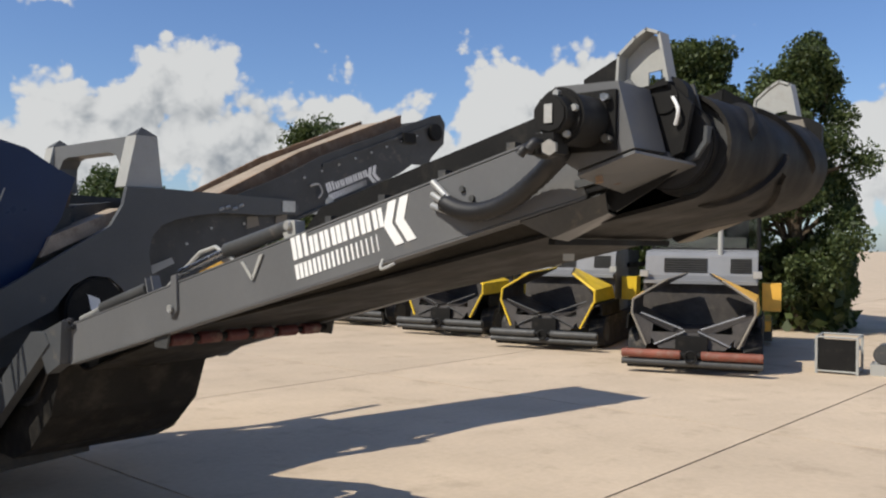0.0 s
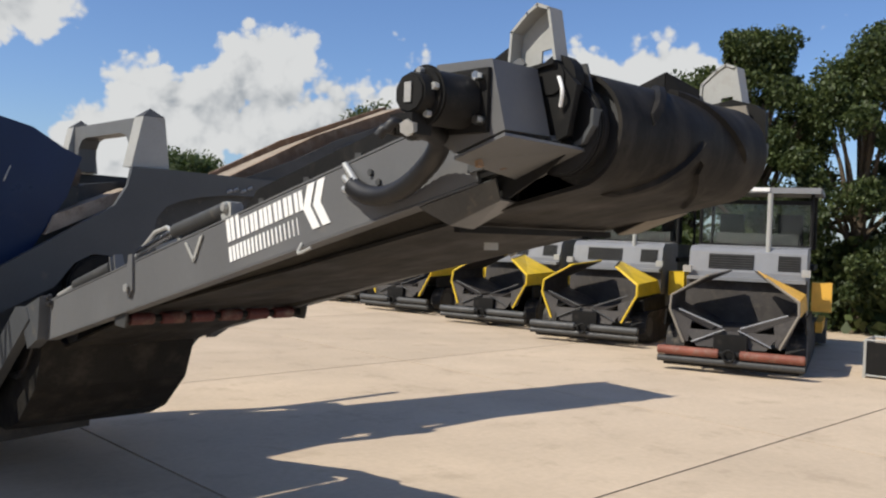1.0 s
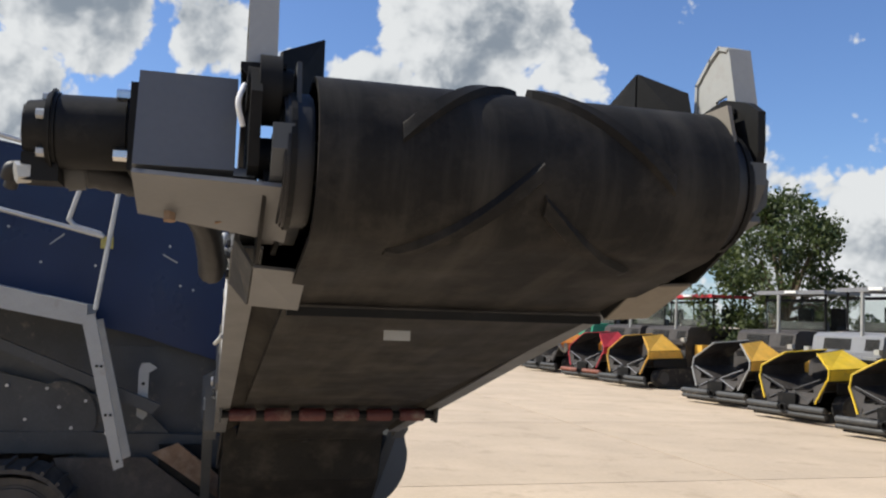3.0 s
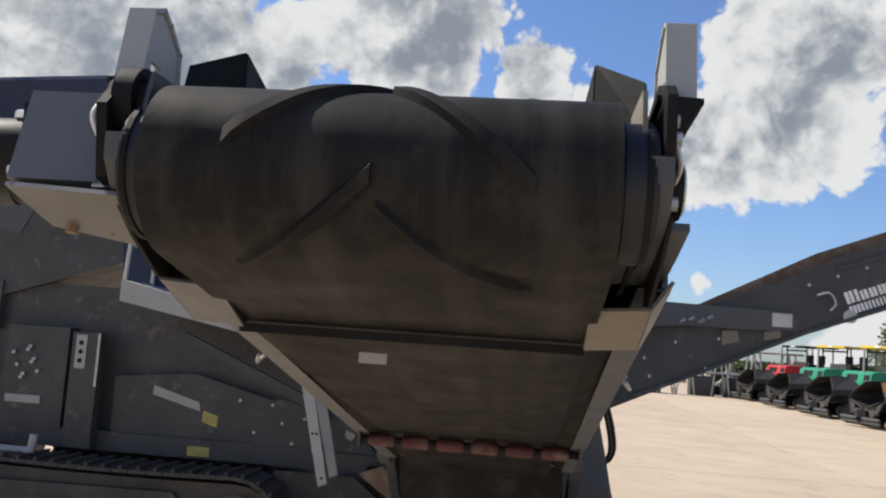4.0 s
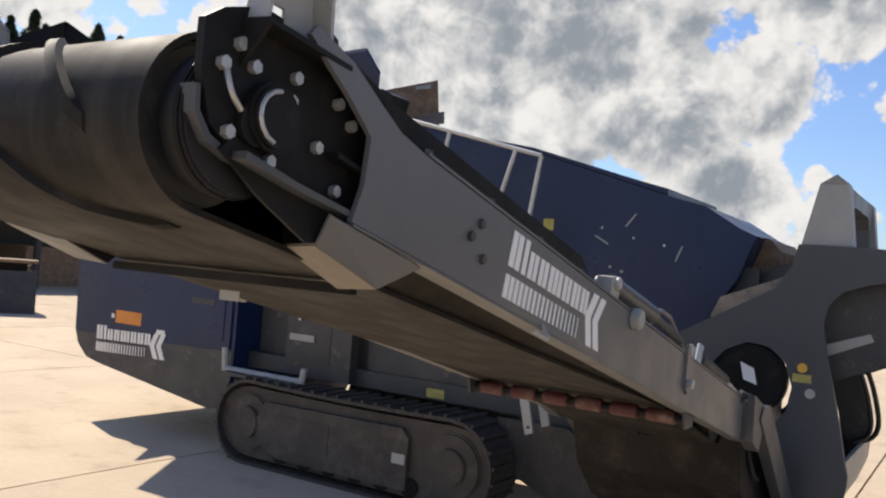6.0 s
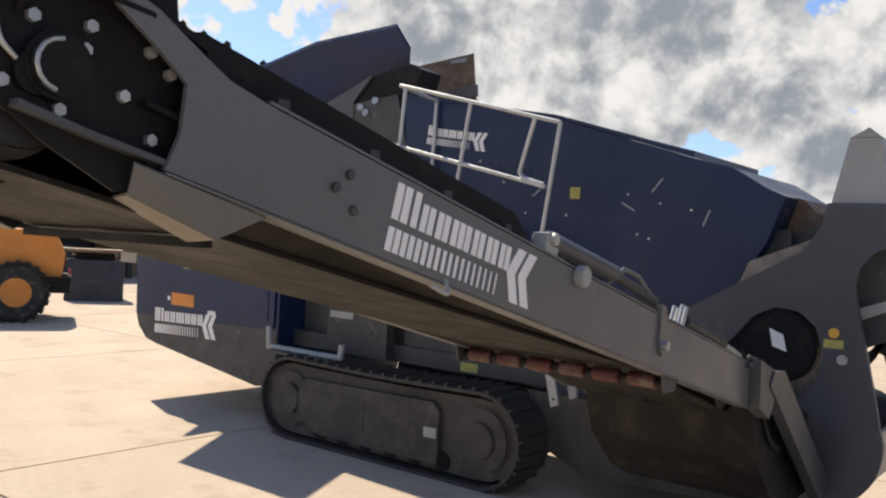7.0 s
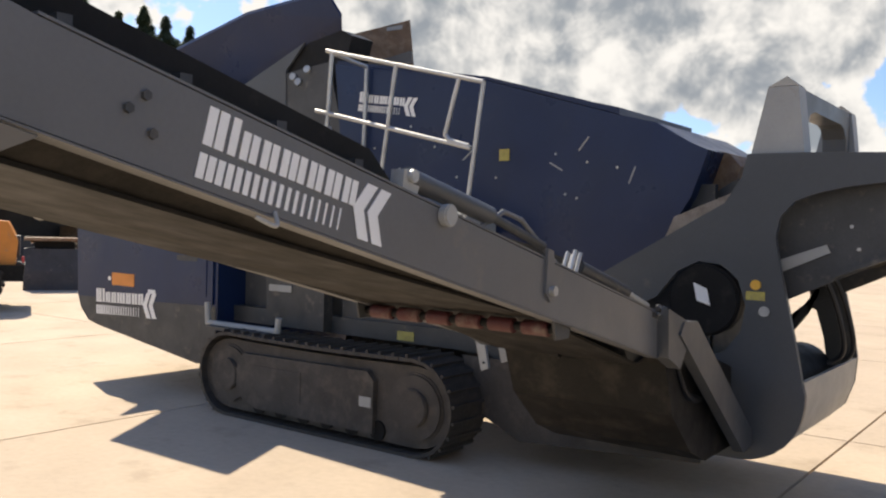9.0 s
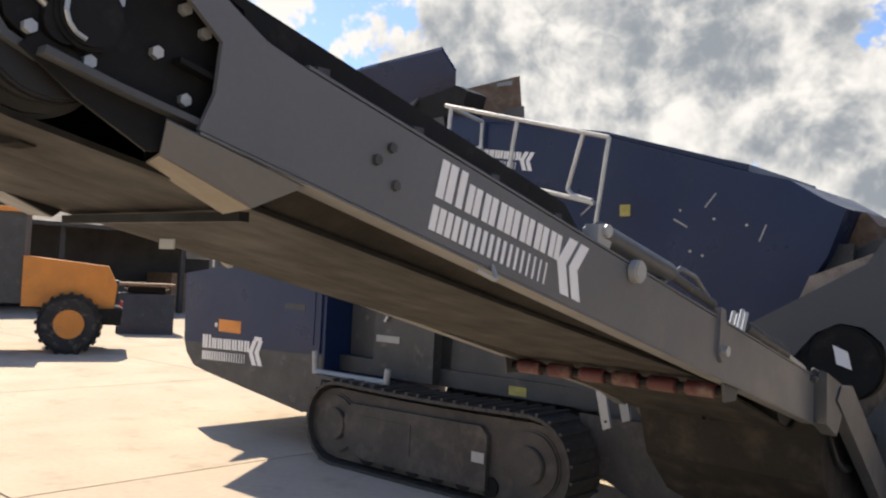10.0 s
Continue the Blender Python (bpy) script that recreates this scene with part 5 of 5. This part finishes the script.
        part("apron_stay", rod((0.05, s * 0.10, 0.69), (0.02, s * 0.60, 0.46), 0.015, 10), links, top, smooth=True)
        part("track_guard", slant([(0.30, s * 1.08, 0.68), (0.30, s * 1.06, 0.92), (1.72, s * 1.08, 0.96), (1.72, s * 1.10, 0.68)], 0.03, 0.004), BLACK, top)
    # crawler tracks
    for s in (-1, 1):
        pts = []
        for k in range(9):
            a = radians(90 + 22.5 * k)
            pts.append((0.75 + 0.30 * math.cos(a), 0.34 + 0.30 * math.sin(a)))
        for k in range(9):
            a = radians(-90 + 22.5 * k)
            pts.append((3.9 + 0.33 * math.cos(a), 0.37 + 0.33 * math.sin(a)))
        ya, yb = (s * 0.78, s * 1.08)
        tr = part("crawler_track", prism(pts, "y", min(ya, yb), max(ya, yb), 0.01), TYRE, top)
        part("track_wheel", rod((0.75, s * 1.085, 0.34), (0.75, s * 1.05, 0.34), 0.2, 16), DARK, tr, smooth=True)
    # hood with its grilles
    hd = [(1.80, 0.62), (1.80, 1.55), (1.88, 1.90), (2.02, 1.99), (3.10, 2.02), (3.10, 0.62)]
    hb = part("hood", prism(hd, "y", -0.98, 0.98, 0.03), hood, top)
    for ya, yb in ((-0.12, 0.64), (-0.88, -0.52)):
        gr = part("grille", slant([(1.806, ya, 1.60), (1.806, yb, 1.60), (1.868, yb, 1.86), (1.868, ya, 1.86)], 0.012, 0), BLACK, hb)
        for k in range(6):
            z = 1.62 + 0.042 * k
            x = 1.800 + (z - 1.60) * 0.238
            part("slat", box(x - 0.012, x + 0.004, ya, yb, z, z + 0.014, 0), DARK, gr)
    part("hood_step", box(1.62, 1.82, -0.98, 0.98, 1.40, 1.46, 0.01), hood, hb)
    for s in (-1, 1):
        part("work_lamp", box(1.62, 1.74, s * 0.98 - 0.07, s * 0.98 + 0.07, 1.52, 1.64, 0.02), STEEL, top)
    part("exhaust_pipe", rod((1.95, -0.34, 1.70), (1.98, -0.34, 2.95), 0.045, 14), GREY_LIGHT, top, smooth=True)
    part("engine_body", box(2.0, 4.6, -0.90, 0.90, 0.60, 1.98, 0.03), DARK, top)
    # operator's stand: floor, console, seats, glass, roof
    part("platform", box(2.95, 4.7, -1.05, 1.05, 1.60, 1.70, 0.02), BLACK, top)
    for s in (-1, 1):
        seat = box(3.75, 4.15, s * 0.55 - 0.24, s * 0.55 + 0.24, 2.02, 2.14, 0.03)
        st = part("seat", seat, BLACK, top)
        part("backrest", box(4.12, 4.24, s * 0.55 - 0.23, s * 0.55 + 0.23, 2.14, 2.65, 0.03), BLACK, st)
    part("console", box(3.30, 3.50, -0.75, 0.75, 1.70, 2.26, 0.03), DARK, top)
    for p in ((3.05, -0.98), (3.05, 0.98), (4.55, -0.98), (4.55, 0.98)):
        part("roof_post", rod((p[0], p[1], 1.98), (p[0], p[1], 3.02), 0.035, 12), BLACK, top, smooth=True)
    if screen:
        ws = part("windscreen", box(3.02, 3.05, -0.95, 0.95, 2.06, 2.79, 0), GLASS, top)
        ws.visible_shadow = False
        part("screen_frame", box(3.0, 3.07, -1.0, 1.0, 1.99, 2.055, 0.005), BLACK, top)
    part("screen_header", box(3.0, 3.07, -1.0, 1.0, 2.80, 2.88, 0.005), BLACK, top)
    rf = part("roof", box(2.86, 4.75, -1.12, 1.12, 3.02, 3.09, 0.03), BLACK if roof is not HOOD else HOOD, top)
    part("roof_front", box(2.80, 2.99, -1.12, 1.12, 3.00, 3.105, 0.03), roof, rf)
    for s in (-1, 1):
        part("roof_edge", box(2.99, 4.70, s * 1.1175 - 0.0175, s * 1.1175 + 0.0175, 3.01, 3.10, 0.01), roof, rf)
    part("roof_lamp", box(2.76, 2.80, -0.25, 0.15, 3.03, 3.10, 0.006), WHITE, rf)
    if side_box:
        part("side_platform", box(2.1, 2.5, -1.38, -1.06, 0.92, 1.42, 0.03), side_box, top)
    # screed behind
    part("screed", box(4.9, 5.8, -1.25, 1.25, 0.10, 0.55, 0.03), DARK, top)
    for s in (-1, 1):
        part("screed_arm", box(3.3, 5.0, s * 1.16 - 0.06, s * 1.16 + 0.06, 0.45, 0.65, 0.02), wing_out, top)
    top.matrix_basis = pose(at[0], at[1], 0, 0, 0, turn) @ Matrix.Scale(scale, 4)
    return top


paver((9.75, 3.10), 21, AMBER, TAN, HOOD, HOOD, ROLLER, AMBER, "grey road paver with scuffed yellow hopper wings and red-brown rollers", lift=1.0, links=HOOD)
paver((10.85, 6.75), 17, YELLOW, YELLOW, HOOD, YELLOW, DARK, YELLOW, "grey and yellow road paver with yellow roof edge")
paver((11.35, 9.95), 13, YELLOW, YELLOW, HOOD, YELLOW, DARK, YELLOW, "grey and yellow road paver with black hopper")
paver((11.60, 13.30), 10, YELLOW, YELLOW, HOOD, HOOD, DARK, YELLOW, "grey road paver with pale roof and yellow wings")
paver((11.85, 16.60), 14, AMBER, GREY_LIGHT, HOPPER, HOOD, DARK, AMBER, "dark road paver with pale roof and yellow wing", lift=1.3, links=HOOD)
paver((12.10, 22.40), 15, AMBER, AMBER, HOPPER, RED_PAINT, DARK, AMBER, "golden yellow hopper road paver with red roof", lift=1.4, links=HOOD)
paver((12.10, 25.70), 15, RED_PAINT, RED_PAINT, HOPPER, RED_PAINT, ROLLER, ORANGE, "red road paver with red roof and steel links", lift=1.4, links=HOOD)
paver((12.00, 29.6), 15, ORANGE, HOPPER, GREEN, YELLOW, DARK, ORANGE, "green and orange road paver with yellow roof", lift=1.4)
paver((11.75, 34.2), 15, HOPPER, HOPPER, GREEN, YELLOW, DARK, None, "green road paver with black hopper and yellow roof", lift=1.4)
paver((11.50, 39.3), 15, HOPPER, HOPPER, GREEN, YELLOW, DARK, None, "green road paver with black hopper at the row's end", screen=False, lift=1.3)
paver((11.30, 44.8), 14, HOPPER, HOPPER, RED_PAINT, BLACK, DARK, None, "dark road paver with red hood at the row's end", screen=False, lift=1.3)


# ---------------------------------------------------------------- trees
def tree(at, height, spread, seed, mat=LEAF, label="leafy broad-leaved tree behind the parked machines", count=9000, leaf=0.10, low=0.22, group="trees"):
    rnd = random.Random(seed)
    top = thing("tree", (at[0], at[1], 0), label, "tree", group)
    bm = rod((at[0], at[1], -0.1), (at[0] + 0.1, at[1], height * 0.45), 0.24, 12, 0.15)
    centres = []
    for k in range(80):
        a = rnd.random() * 2 * math.pi
        h = low + (1 - low) * rnd.random() ** 0.85
        t = (h - low) / (1 - low)
        r = spread * (0.16 + 0.84 * math.sin(math.pi * min(1, 0.25 + 0.71 * t))) * rnd.uniform(0.35, 1.0)
        c = Vector((at[0] + r * math.cos(a), at[1] + r * math.sin(a), height * h * rnd.uniform(0.92, 1.0)))
        centres.append((c, spread * rnd.uniform(0.13, 0.27)))
        if k % 3 == 0:
            s = Vector((at[0] + 0.1, at[1], height * rnd.uniform(0.2, 0.45)))
            mid = s.lerp(c, 0.5) + Vector((0, 0, 0.3))
            bm = rod(s, mid, 0.07, 6, 0.05, bm=bm)
            bm = rod(mid, c, 0.05, 6, 0.015, bm=bm)
    part("trunk", bm, BARK, top)
    verts, faces = [], []
    for k in range(count):
        c, rr = rnd.choice(centres)
        d = Vector((rnd.gauss(0, 1), rnd.gauss(0, 1), rnd.gauss(0, 0.8))).normalized() * rr * rnd.random() ** 0.45
        if rnd.random() < 0.05:
            d *= 1.2
        p = c + d
        q = Euler((rnd.uniform(-1.2, 1.2), rnd.uniform(-1.2, 1.2), rnd.uniform(0, 6.3))).to_matrix()
        s = leaf * rnd.uniform(0.6, 1.35)
        i = len(verts)
        for v in ((-s, 0, 0), (0, -s * 0.55, s * 0.12), (s, 0, 0), (0, s * 0.55, s * 0.12)):
            verts.append(p + q @ Vector(v))
        faces.append((i, i + 1, i + 2, i + 3))
    me = bpy.data.meshes.new("crown")
    me.from_pydata(verts, [], faces)
    me.materials.append(mat)
    cr = new("crown", me)
    cr.parent = top
    cr.matrix_parent_inverse = Matrix.Translation(-top.location)
    return top


tree((18.2, 7.2), 7.8, 2.0, 1, count=52000, leaf=0.062)
tree((18.8, 4.7), 7.3, 2.1, 3, count=52000, leaf=0.062, low=0.12)
tree((20.6, 10.6), 7.0, 2.6, 2, count=30000, leaf=0.075)
tree((17.4, 21.5), 6.4, 2.8, 4, count=14000, leaf=0.09)
tree((19.5, 40.0), 5.6, 3.4, 5, FAR_LEAF, count=9000, leaf=0.13)
tree((24.0, 47.0), 6.0, 3.6, 6, FAR_LEAF, count=9000, leaf=0.13)


def conifer(at, height, seed):
    rnd = random.Random(seed)
    top = thing("conifer", (at[0], at[1], 0), "dark slim conifer beyond the yard", "tree", "conifers")
    part("trunk", rod((at[0], at[1], 0), (at[0], at[1], height), 0.22, 8, 0.02), BARK, top)
    verts, faces = [], []
    for k in range(9000):
        t = rnd.random() ** 0.8 if k % 4 == 0 else 0.55 + 0.45 * rnd.random() ** 0.8
        z = height * (0.12 + 0.88 * t)
        tier = 0.62 + 0.38 * math.sin(z * 7.0 + seed + 0.6 * math.sin(3.0 * k))
        r = (1 - t) * height * 0.46 * tier * rnd.random() ** 0.6 + 0.10 * rnd.random()
        a = rnd.random() * 6.283
        p = Vector((at[0] + r * math.cos(a), at[1] + r * math.sin(a), z - 0.35 * r))
        q = Euler((rnd.uniform(-0.6, 0.6), rnd.uniform(-0.6, 0.6), a)).to_matrix()
        s = rnd.uniform(0.10, 0.24) * (0.55 + 0.9 * (1 - t))
        i = len(verts)
        for v in ((-s, 0, 0.04), (0, -s * 0.35, 0), (s * 1.3, 0, -0.08), (0, s * 0.35, 0)):
            verts.append(p + q @ Vector(v))
        faces.append((i, i + 1, i + 2, i + 3))
    me = bpy.data.meshes.new("crown")
    me.from_pydata(verts, [], faces)
    me.materials.append(NEEDLE)
    cr = new("crown", me)
    cr.parent = top
    cr.matrix_parent_inverse = Matrix.Translation(-top.location)


for k, (x, y, h) in enumerate(((-38.2, 23.4, 12.6), (-37.5, 24.4, 13.0), (-36.9, 25.3, 12.6), (-36.2, 26.3, 12.2), (-39.2, 22.0, 13.2), (-40.2, 20.3, 13.4),
                               (-41.5, 18.4, 13.0), (-38.6, 25.6, 12.4), (-39.0, 24.2, 12.2), (-39.8, 23.0, 12.8), (-40.6, 21.6, 12.9), (-38.0, 26.8, 11.8), (-41.8, 20.0, 13.2), (-44, 15, 13.0), (-35.2, 28.0, 11.4), (-34.0, 30.5, 11.0))):
    conifer((x, y), h, k + 1)


def hedge(name, a, b, height, depth, seed, mat, label, count=14000, leaf=0.22):
    """A far belt of shrubs and trees between two points of the plan."""
    rnd = random.Random(seed)
    a, b = Vector((*a, 0)), Vector((*b, 0))
    side = (b - a).cross(Vector((0, 0, 1))).normalized()
    verts, faces = [], []
    for k in range(count):
        t = rnd.random()
        top = height * (0.72 + 0.28 * noise.noise(Vector((t * (b - a).length * 0.16, seed * 3.1, 0))) + 0.12 * noise.noise(Vector((t * (b - a).length * 0.7, seed, 5))))
        p = a.lerp(b, t) + side * rnd.uniform(-depth, depth) / 2
        p.z = top * rnd.random() ** 0.6
        q = Euler((rnd.uniform(-1.3, 1.3), rnd.uniform(-1.3, 1.3), rnd.uniform(0, 6.3))).to_matrix()
        s = leaf * rnd.uniform(0.6, 1.5)
        i = len(verts)
        for v in ((-s, 0, 0), (0, -s * 0.6, 0), (s, 0, 0), (0, s * 0.6, 0)):
            verts.append(p + q @ Vector(v))
        faces.append((i, i + 1, i + 2, i + 3))
    me = bpy.data.meshes.new(name)
    me.from_pydata(verts, [], faces)
    me.materials.append(mat)
    ob = new(name, me)
    tagged(ob, label, "hedge", kind="stuff")
    return ob


hedge("hedge", (-50, -6), (-30, 40), 5.5, 3, 1, NEEDLE, "dark belt of shrubs at the yard's edge")
hedge("hedge", (19.6, 3.6), (18.5, 12), 3.6, 2.6, 2, LEAF, "dark green shrubs behind the parked pavers", count=20000, leaf=0.15)
hedge("hedge", (-45.5, 13), (-36.5, 28.5), 11.4, 2.2, 9, NEEDLE, "dark close-grown conifer belt beyond the yard", count=26000, leaf=0.20)
hedge("hedge", (27, -16), (25, 2), 2.2, 3, 8, LEAF, "low green shrubs beyond the canopy", count=12000, leaf=0.16)
hedge("hedge", (21, 12), (26, 60), 2.4, 3, 3, LEAF, "green shrubs behind the parked pavers")
hedge("hedge", (-30, 70), (30, 72), 3.0, 4, 4, FAR_LEAF, "low far hedge beyond the yard")


# ---------------------------------------------------------------- loader, attachments, crate and racks
def wheel_loader():
    top = thing("wheel_loader", (0, 0, 0), "orange wheel loader parked with its dark counterweight outward", "wheel loader")
    part("engine_cover", prism([(0.1, 0.95), (0.05, 1.45), (0.25, 1.85), (1.9, 2.0), (1.9, 0.95)], "y", -0.75, 0.75, 0.06), ORANGE, top)
    part("grille", box(0.02, 0.10, -0.5, 0.5, 1.10, 1.55, 0.01), DARK, top)
    part("counterweight", prism([(-0.05, 0.62), (-0.08, 0.95), (0.9, 0.95), (1.1, 0.62)], "y", -0.95, 0.95, 0.05), BLACK, top)
    cab = part("cab", box(1.9, 3.2, -0.65, 0.65, 1.0, 2.9, 0.06), DARK, top)
    part("cab_roof", box(1.8, 3.3, -0.72, 0.72, 2.9, 3.0, 0.03), ORANGE, cab)
    part("window", box(2.0, 3.1, -0.665, -0.655, 1.7, 2.75, 0.01), GLASS, cab)
    part("front_frame", box(3.2, 4.6, -0.5, 0.5, 0.6, 1.3, 0.05), ORANGE, top)
    part("bucket", prism([(4.9, 0.15), (5.0, 0.95), (5.3, 1.0), (5.8, 0.15)], "y", -1.2, 1.2, 0.03), DARK, top)
    part("lift_arm", box(3.6, 5.0, -0.35, -0.2, 0.7, 1.0, 0.02, box(3.6, 5.0, 0.2, 0.35, 0.7, 1.0, 0.02)), ORANGE, top)
    for x in (0.95, 3.7):
        for s in (-1, 1):
            ty = rod((x, s * 0.62, 0.62), (x, s * 1.08, 0.62), 0.62, 28, w=0.08)
            w = part("wheel", ty, TYRE, top, smooth=True)
            part("rim", rod((x, s * 1.05, 0.62), (x, s * 1.09, 0.62), 0.32, 20, w=0.02), ORANGE, w, smooth=True)
            lugs = None
            for k in range(20):
                a = 2 * math.pi * k / 20
                c = Vector((x + 0.63 * math.cos(a), 0, 0.62 + 0.63 * math.sin(a)))
                t = Vector((-math.sin(a), 0, math.cos(a))) * 0.04
                lugs = slant([c - t + Vector((0, s * 0.64, 0)), c + t + Vector((0, s * 0.64, 0)), c + t * 1.6 + Vector((0, s * 1.06, 0)), c + Vector((0, s * 1.06, 0)) - t * 0.4], 0.05, 0, lugs)
            part("tread", lugs, TYRE, w)
    part("tail_lamp", box(-0.07, -0.02, 0.55, 0.75, 1.0, 1.12, 0.01), RED_PAINT, top)
    top.matrix_basis = pose(-16.2, 7.2, 0, 0, 0, -118)


wheel_loader()


def bucket():
    top = thing("loader_bucket", (0, 0, 0), "rusty dark loader bucket standing on the concrete", "bucket")
    part("shell", prism([(-0.70, 0.0), (0.70, 0.0), (0.45, 0.55), (0.35, 1.10), (-0.40, 1.10), (-0.60, 0.50)], "x", -0.75, 0.75, 0.03), DARK, top)
    part("coupler", box(-0.5, 0.5, -0.2, 0.2, 1.10, 1.30, 0.03), BLACK, top)
    part("coupler_pin", rod((-0.6, 0, 1.25), (0.6, 0, 1.25), 0.06, 12), CHROME, top, smooth=True)
    part("board", box(-0.75, 0.75, -0.5, 0.5, 1.32, 1.40, 0.01), RUST, top)
    top.matrix_basis = pose(-20.6, 10.4, 0, 0, 0, 60)


bucket()


def shed():
    top = thing("storage_shed", (-30, 12, 0), "low dark open storage shed at the yard's edge", "shed")
    part("wall", box(-34, -33.7, 2, 22, 0, 3.6, 0), SHED, top)
    part("roof", prism([(-35, 3.9), (-35, 4.05), (-29, 3.3), (-29, 3.15)], "y", 1.5, 22.5, 0.01), SHED, top)
    for y in (2.5, 7, 12, 17, 21.8):
        part("post", box(-29.6, -29.4, y - 0.1, y + 0.1, 0, 3.2, 0.01), SHED, top)
    for k, y in enumerate((4, 9, 14, 19)):
        part("storage_crate", box(-33, -31, y - 1.5, y + 1.5, 0, 1.2 + 0.4 * (k % 2), 0.05), RUST if k % 2 else DARK, top)


shed()


def crate(at, turn, w, d, h, label):
    top = thing("mesh_crate", (0, 0, 0), label, "crate")
    for x in (0, w):
        for y in (0, d):
            part("corner_post", box(x - 0.02, x + 0.02, y - 0.02, y + 0.02, 0, h, 0.004), GREY_LIGHT, top)
    for z in (0.04, h):
        for p, q in (((0, 0), (w, 0)), ((w, 0), (w, d)), ((w, d), (0, d)), ((0, d), (0, 0))):
            part("rail", rod((*p, z), (*q, z), 0.015, 8), GREY_LIGHT, top)
    part("panel", box(0.02, w - 0.02, 0.0, 0.01, 0.06, h - 0.03, 0, box(0.0, 0.01, 0.02, d - 0.02, 0.06, h - 0.03, 0)), BLACK, top)
    part("contents", box(0.05, w - 0.05, 0.05, d - 0.05, 0.05, h * 0.7, 0.02), DARK, top)
    top.matrix_basis = pose(*at, 0, 0, 0, turn)


crate((11.45, 1.70), -80, 0.62, 0.7, 0.60, "dark crate in a pale steel frame")


def canopy():
    top = thing("canopy", (0, 0, 0), "green canopy over pale machinery at the yard's edge", "canopy")
    part("roof", prism([(-2, 2.30), (0, 2.75), (2, 2.30), (2, 2.25), (0, 2.70), (-2, 2.25)], "y", -1.5, 1.5, 0.01), GREEN, top)
    for x in (-1.9, 1.9):
        for y in (-1.4, 1.4):
            part("post", rod((x, y, 0), (x, y, 2.28), 0.04, 10), STEEL, top)
    part("ball", rod((-0.7, -1.2, 2.72), (-0.7, -1.2, 2.98), 0.14, 14, w=0.06), RED_PAINT, top, smooth=True)
    top.matrix_basis = pose(19.8, -0.7, 0, 0, 0, 20)


canopy()


def attachment(at, turn):
    top = thing("paver_attachment", (0, 0, 0), "pale steel machine attachment lying beside the crate", "attachment")
    part("frame", box(0, 1.3, 0, 0.5, 0.0, 0.18, 0.02), GREY_LIGHT, top)
    part("arm", slant([(0.1, 0.1, 0.18), (0.9, 0.1, 0.75), (1.0, 0.1, 0.68), (0.25, 0.1, 0.18)], 0.08, 0.01), GREY_LIGHT, top)
    part("drum", rod((0.2, 0.0, 0.34), (0.2, 0.5, 0.34), 0.16, 18, w=0.02), DARK, top, smooth=True)
    part("ram", rod((0.5, 0.3, 0.2), (1.15, 0.3, 0.62), 0.04, 12), YELLOW, top, smooth=True)
    top.matrix_basis = pose(*at, 0, 0, 0, turn)


attachment((11.75, 0.95), -80)


def rack(at, turn, n, h):
    top = thing("steel_rack", (0, 0, 0), "pale steel trestle rack with dark goods, far across the yard", "rack", "steel racks")
    for k in range(n):
        x = 1.9 * k
        for y in (0, 1.2):
            for s in (-0.5, 0.5):
                part("leg", rod((x + s, y, 0), (x + s * 0.3, y, h), 0.05, 8), STEEL, top)
    for y in (0, 1.2):
        for z in (h * 0.5, h):
            part("rail", rod((-0.6, y, z), (1.9 * n - 1.3, y, z), 0.05, 8), STEEL, top)
    for k in range(n - 1):
        part("goods_crate", box(1.9 * k + 0.3, 1.9 * k + 1.6, 0.1, 1.1, 0.0, h * 0.42, 0.05), DARK, top)
    top.matrix_basis = pose(*at, 0, 0, 0, turn)


rack((5.6, 46.0), 0, 2, 2.3)
rack((8.6, 46.5), 0, 4, 2.6)


def scrap_stack(at, turn, seed):
    """Dark frames and plates piled beside the racks."""
    rnd = random.Random(seed)
    top = thing("machine_part_stack", (0, 0, 0), "dark stack of machine parts beside the steel racks", "machine parts", "stacks of machine parts")
    for k in range(7):
        x, z = rnd.uniform(0, 2.6), rnd.uniform(0.0, 0.9)
        w, h = rnd.uniform(0.4, 1.1), rnd.uniform(0.4, 0.9)
        part("block", box(x, x + w, rnd.uniform(0, 0.4), rnd.uniform(0.9, 1.5), 0.0 if k < 5 else 0.5, h if k < 5 else 0.5 + h, 0.04), (DARK, BLACK, RUST, HOPPER)[k % 4], top)
    for k in range(3):
        x = rnd.uniform(0.2, 2.6)
        part("bar", rod((x, 0.2, 0), (x + rnd.uniform(-0.8, 0.8), 0.3, 1.9), 0.05, 8), STEEL if k else RUST, top)
    top.matrix_basis = pose(*at, 0, 0, 0, turn)


scrap_stack((10.4, 48.4), 10, 3)
scrap_stack((13.6, 50.5), -8, 5)


# ---------------------------------------------------------------- the yard's concrete slabs
def slabs():
    lx, ly, gap = 5.75, 6.3, 0.026
    bm = box(gap / 2, lx - gap / 2, gap / 2, ly - gap / 2, -0.16, 0.0, 0.006)
    mesh = None
    for i in range(-9, 8):
        for j in range(-5, 12):
            if mesh is None:
                ob = part("slab", bm, SLAB, GROUND)
                mesh = ob.data
            else:
                ob = new("slab", mesh)
                ob.parent = GROUND
            ob.location = (0.45 + lx * i, 0.5 + ly * j, 0)
    far = None
    for x0, x1, y0, y1 in ((-700, -51.35, -700, 900), (46.5, 700, -700, 900), (-51.3, 46.45, -700, -31.05), (-51.3, 46.45, 76.15, 900)):
        far = box(x0, x1, y0, y1, -0.16, -0.002, 0, far)
    ob = part("outer_paving", far, SLAB, GROUND)
    ob["kind"] = "stuff"


slabs()
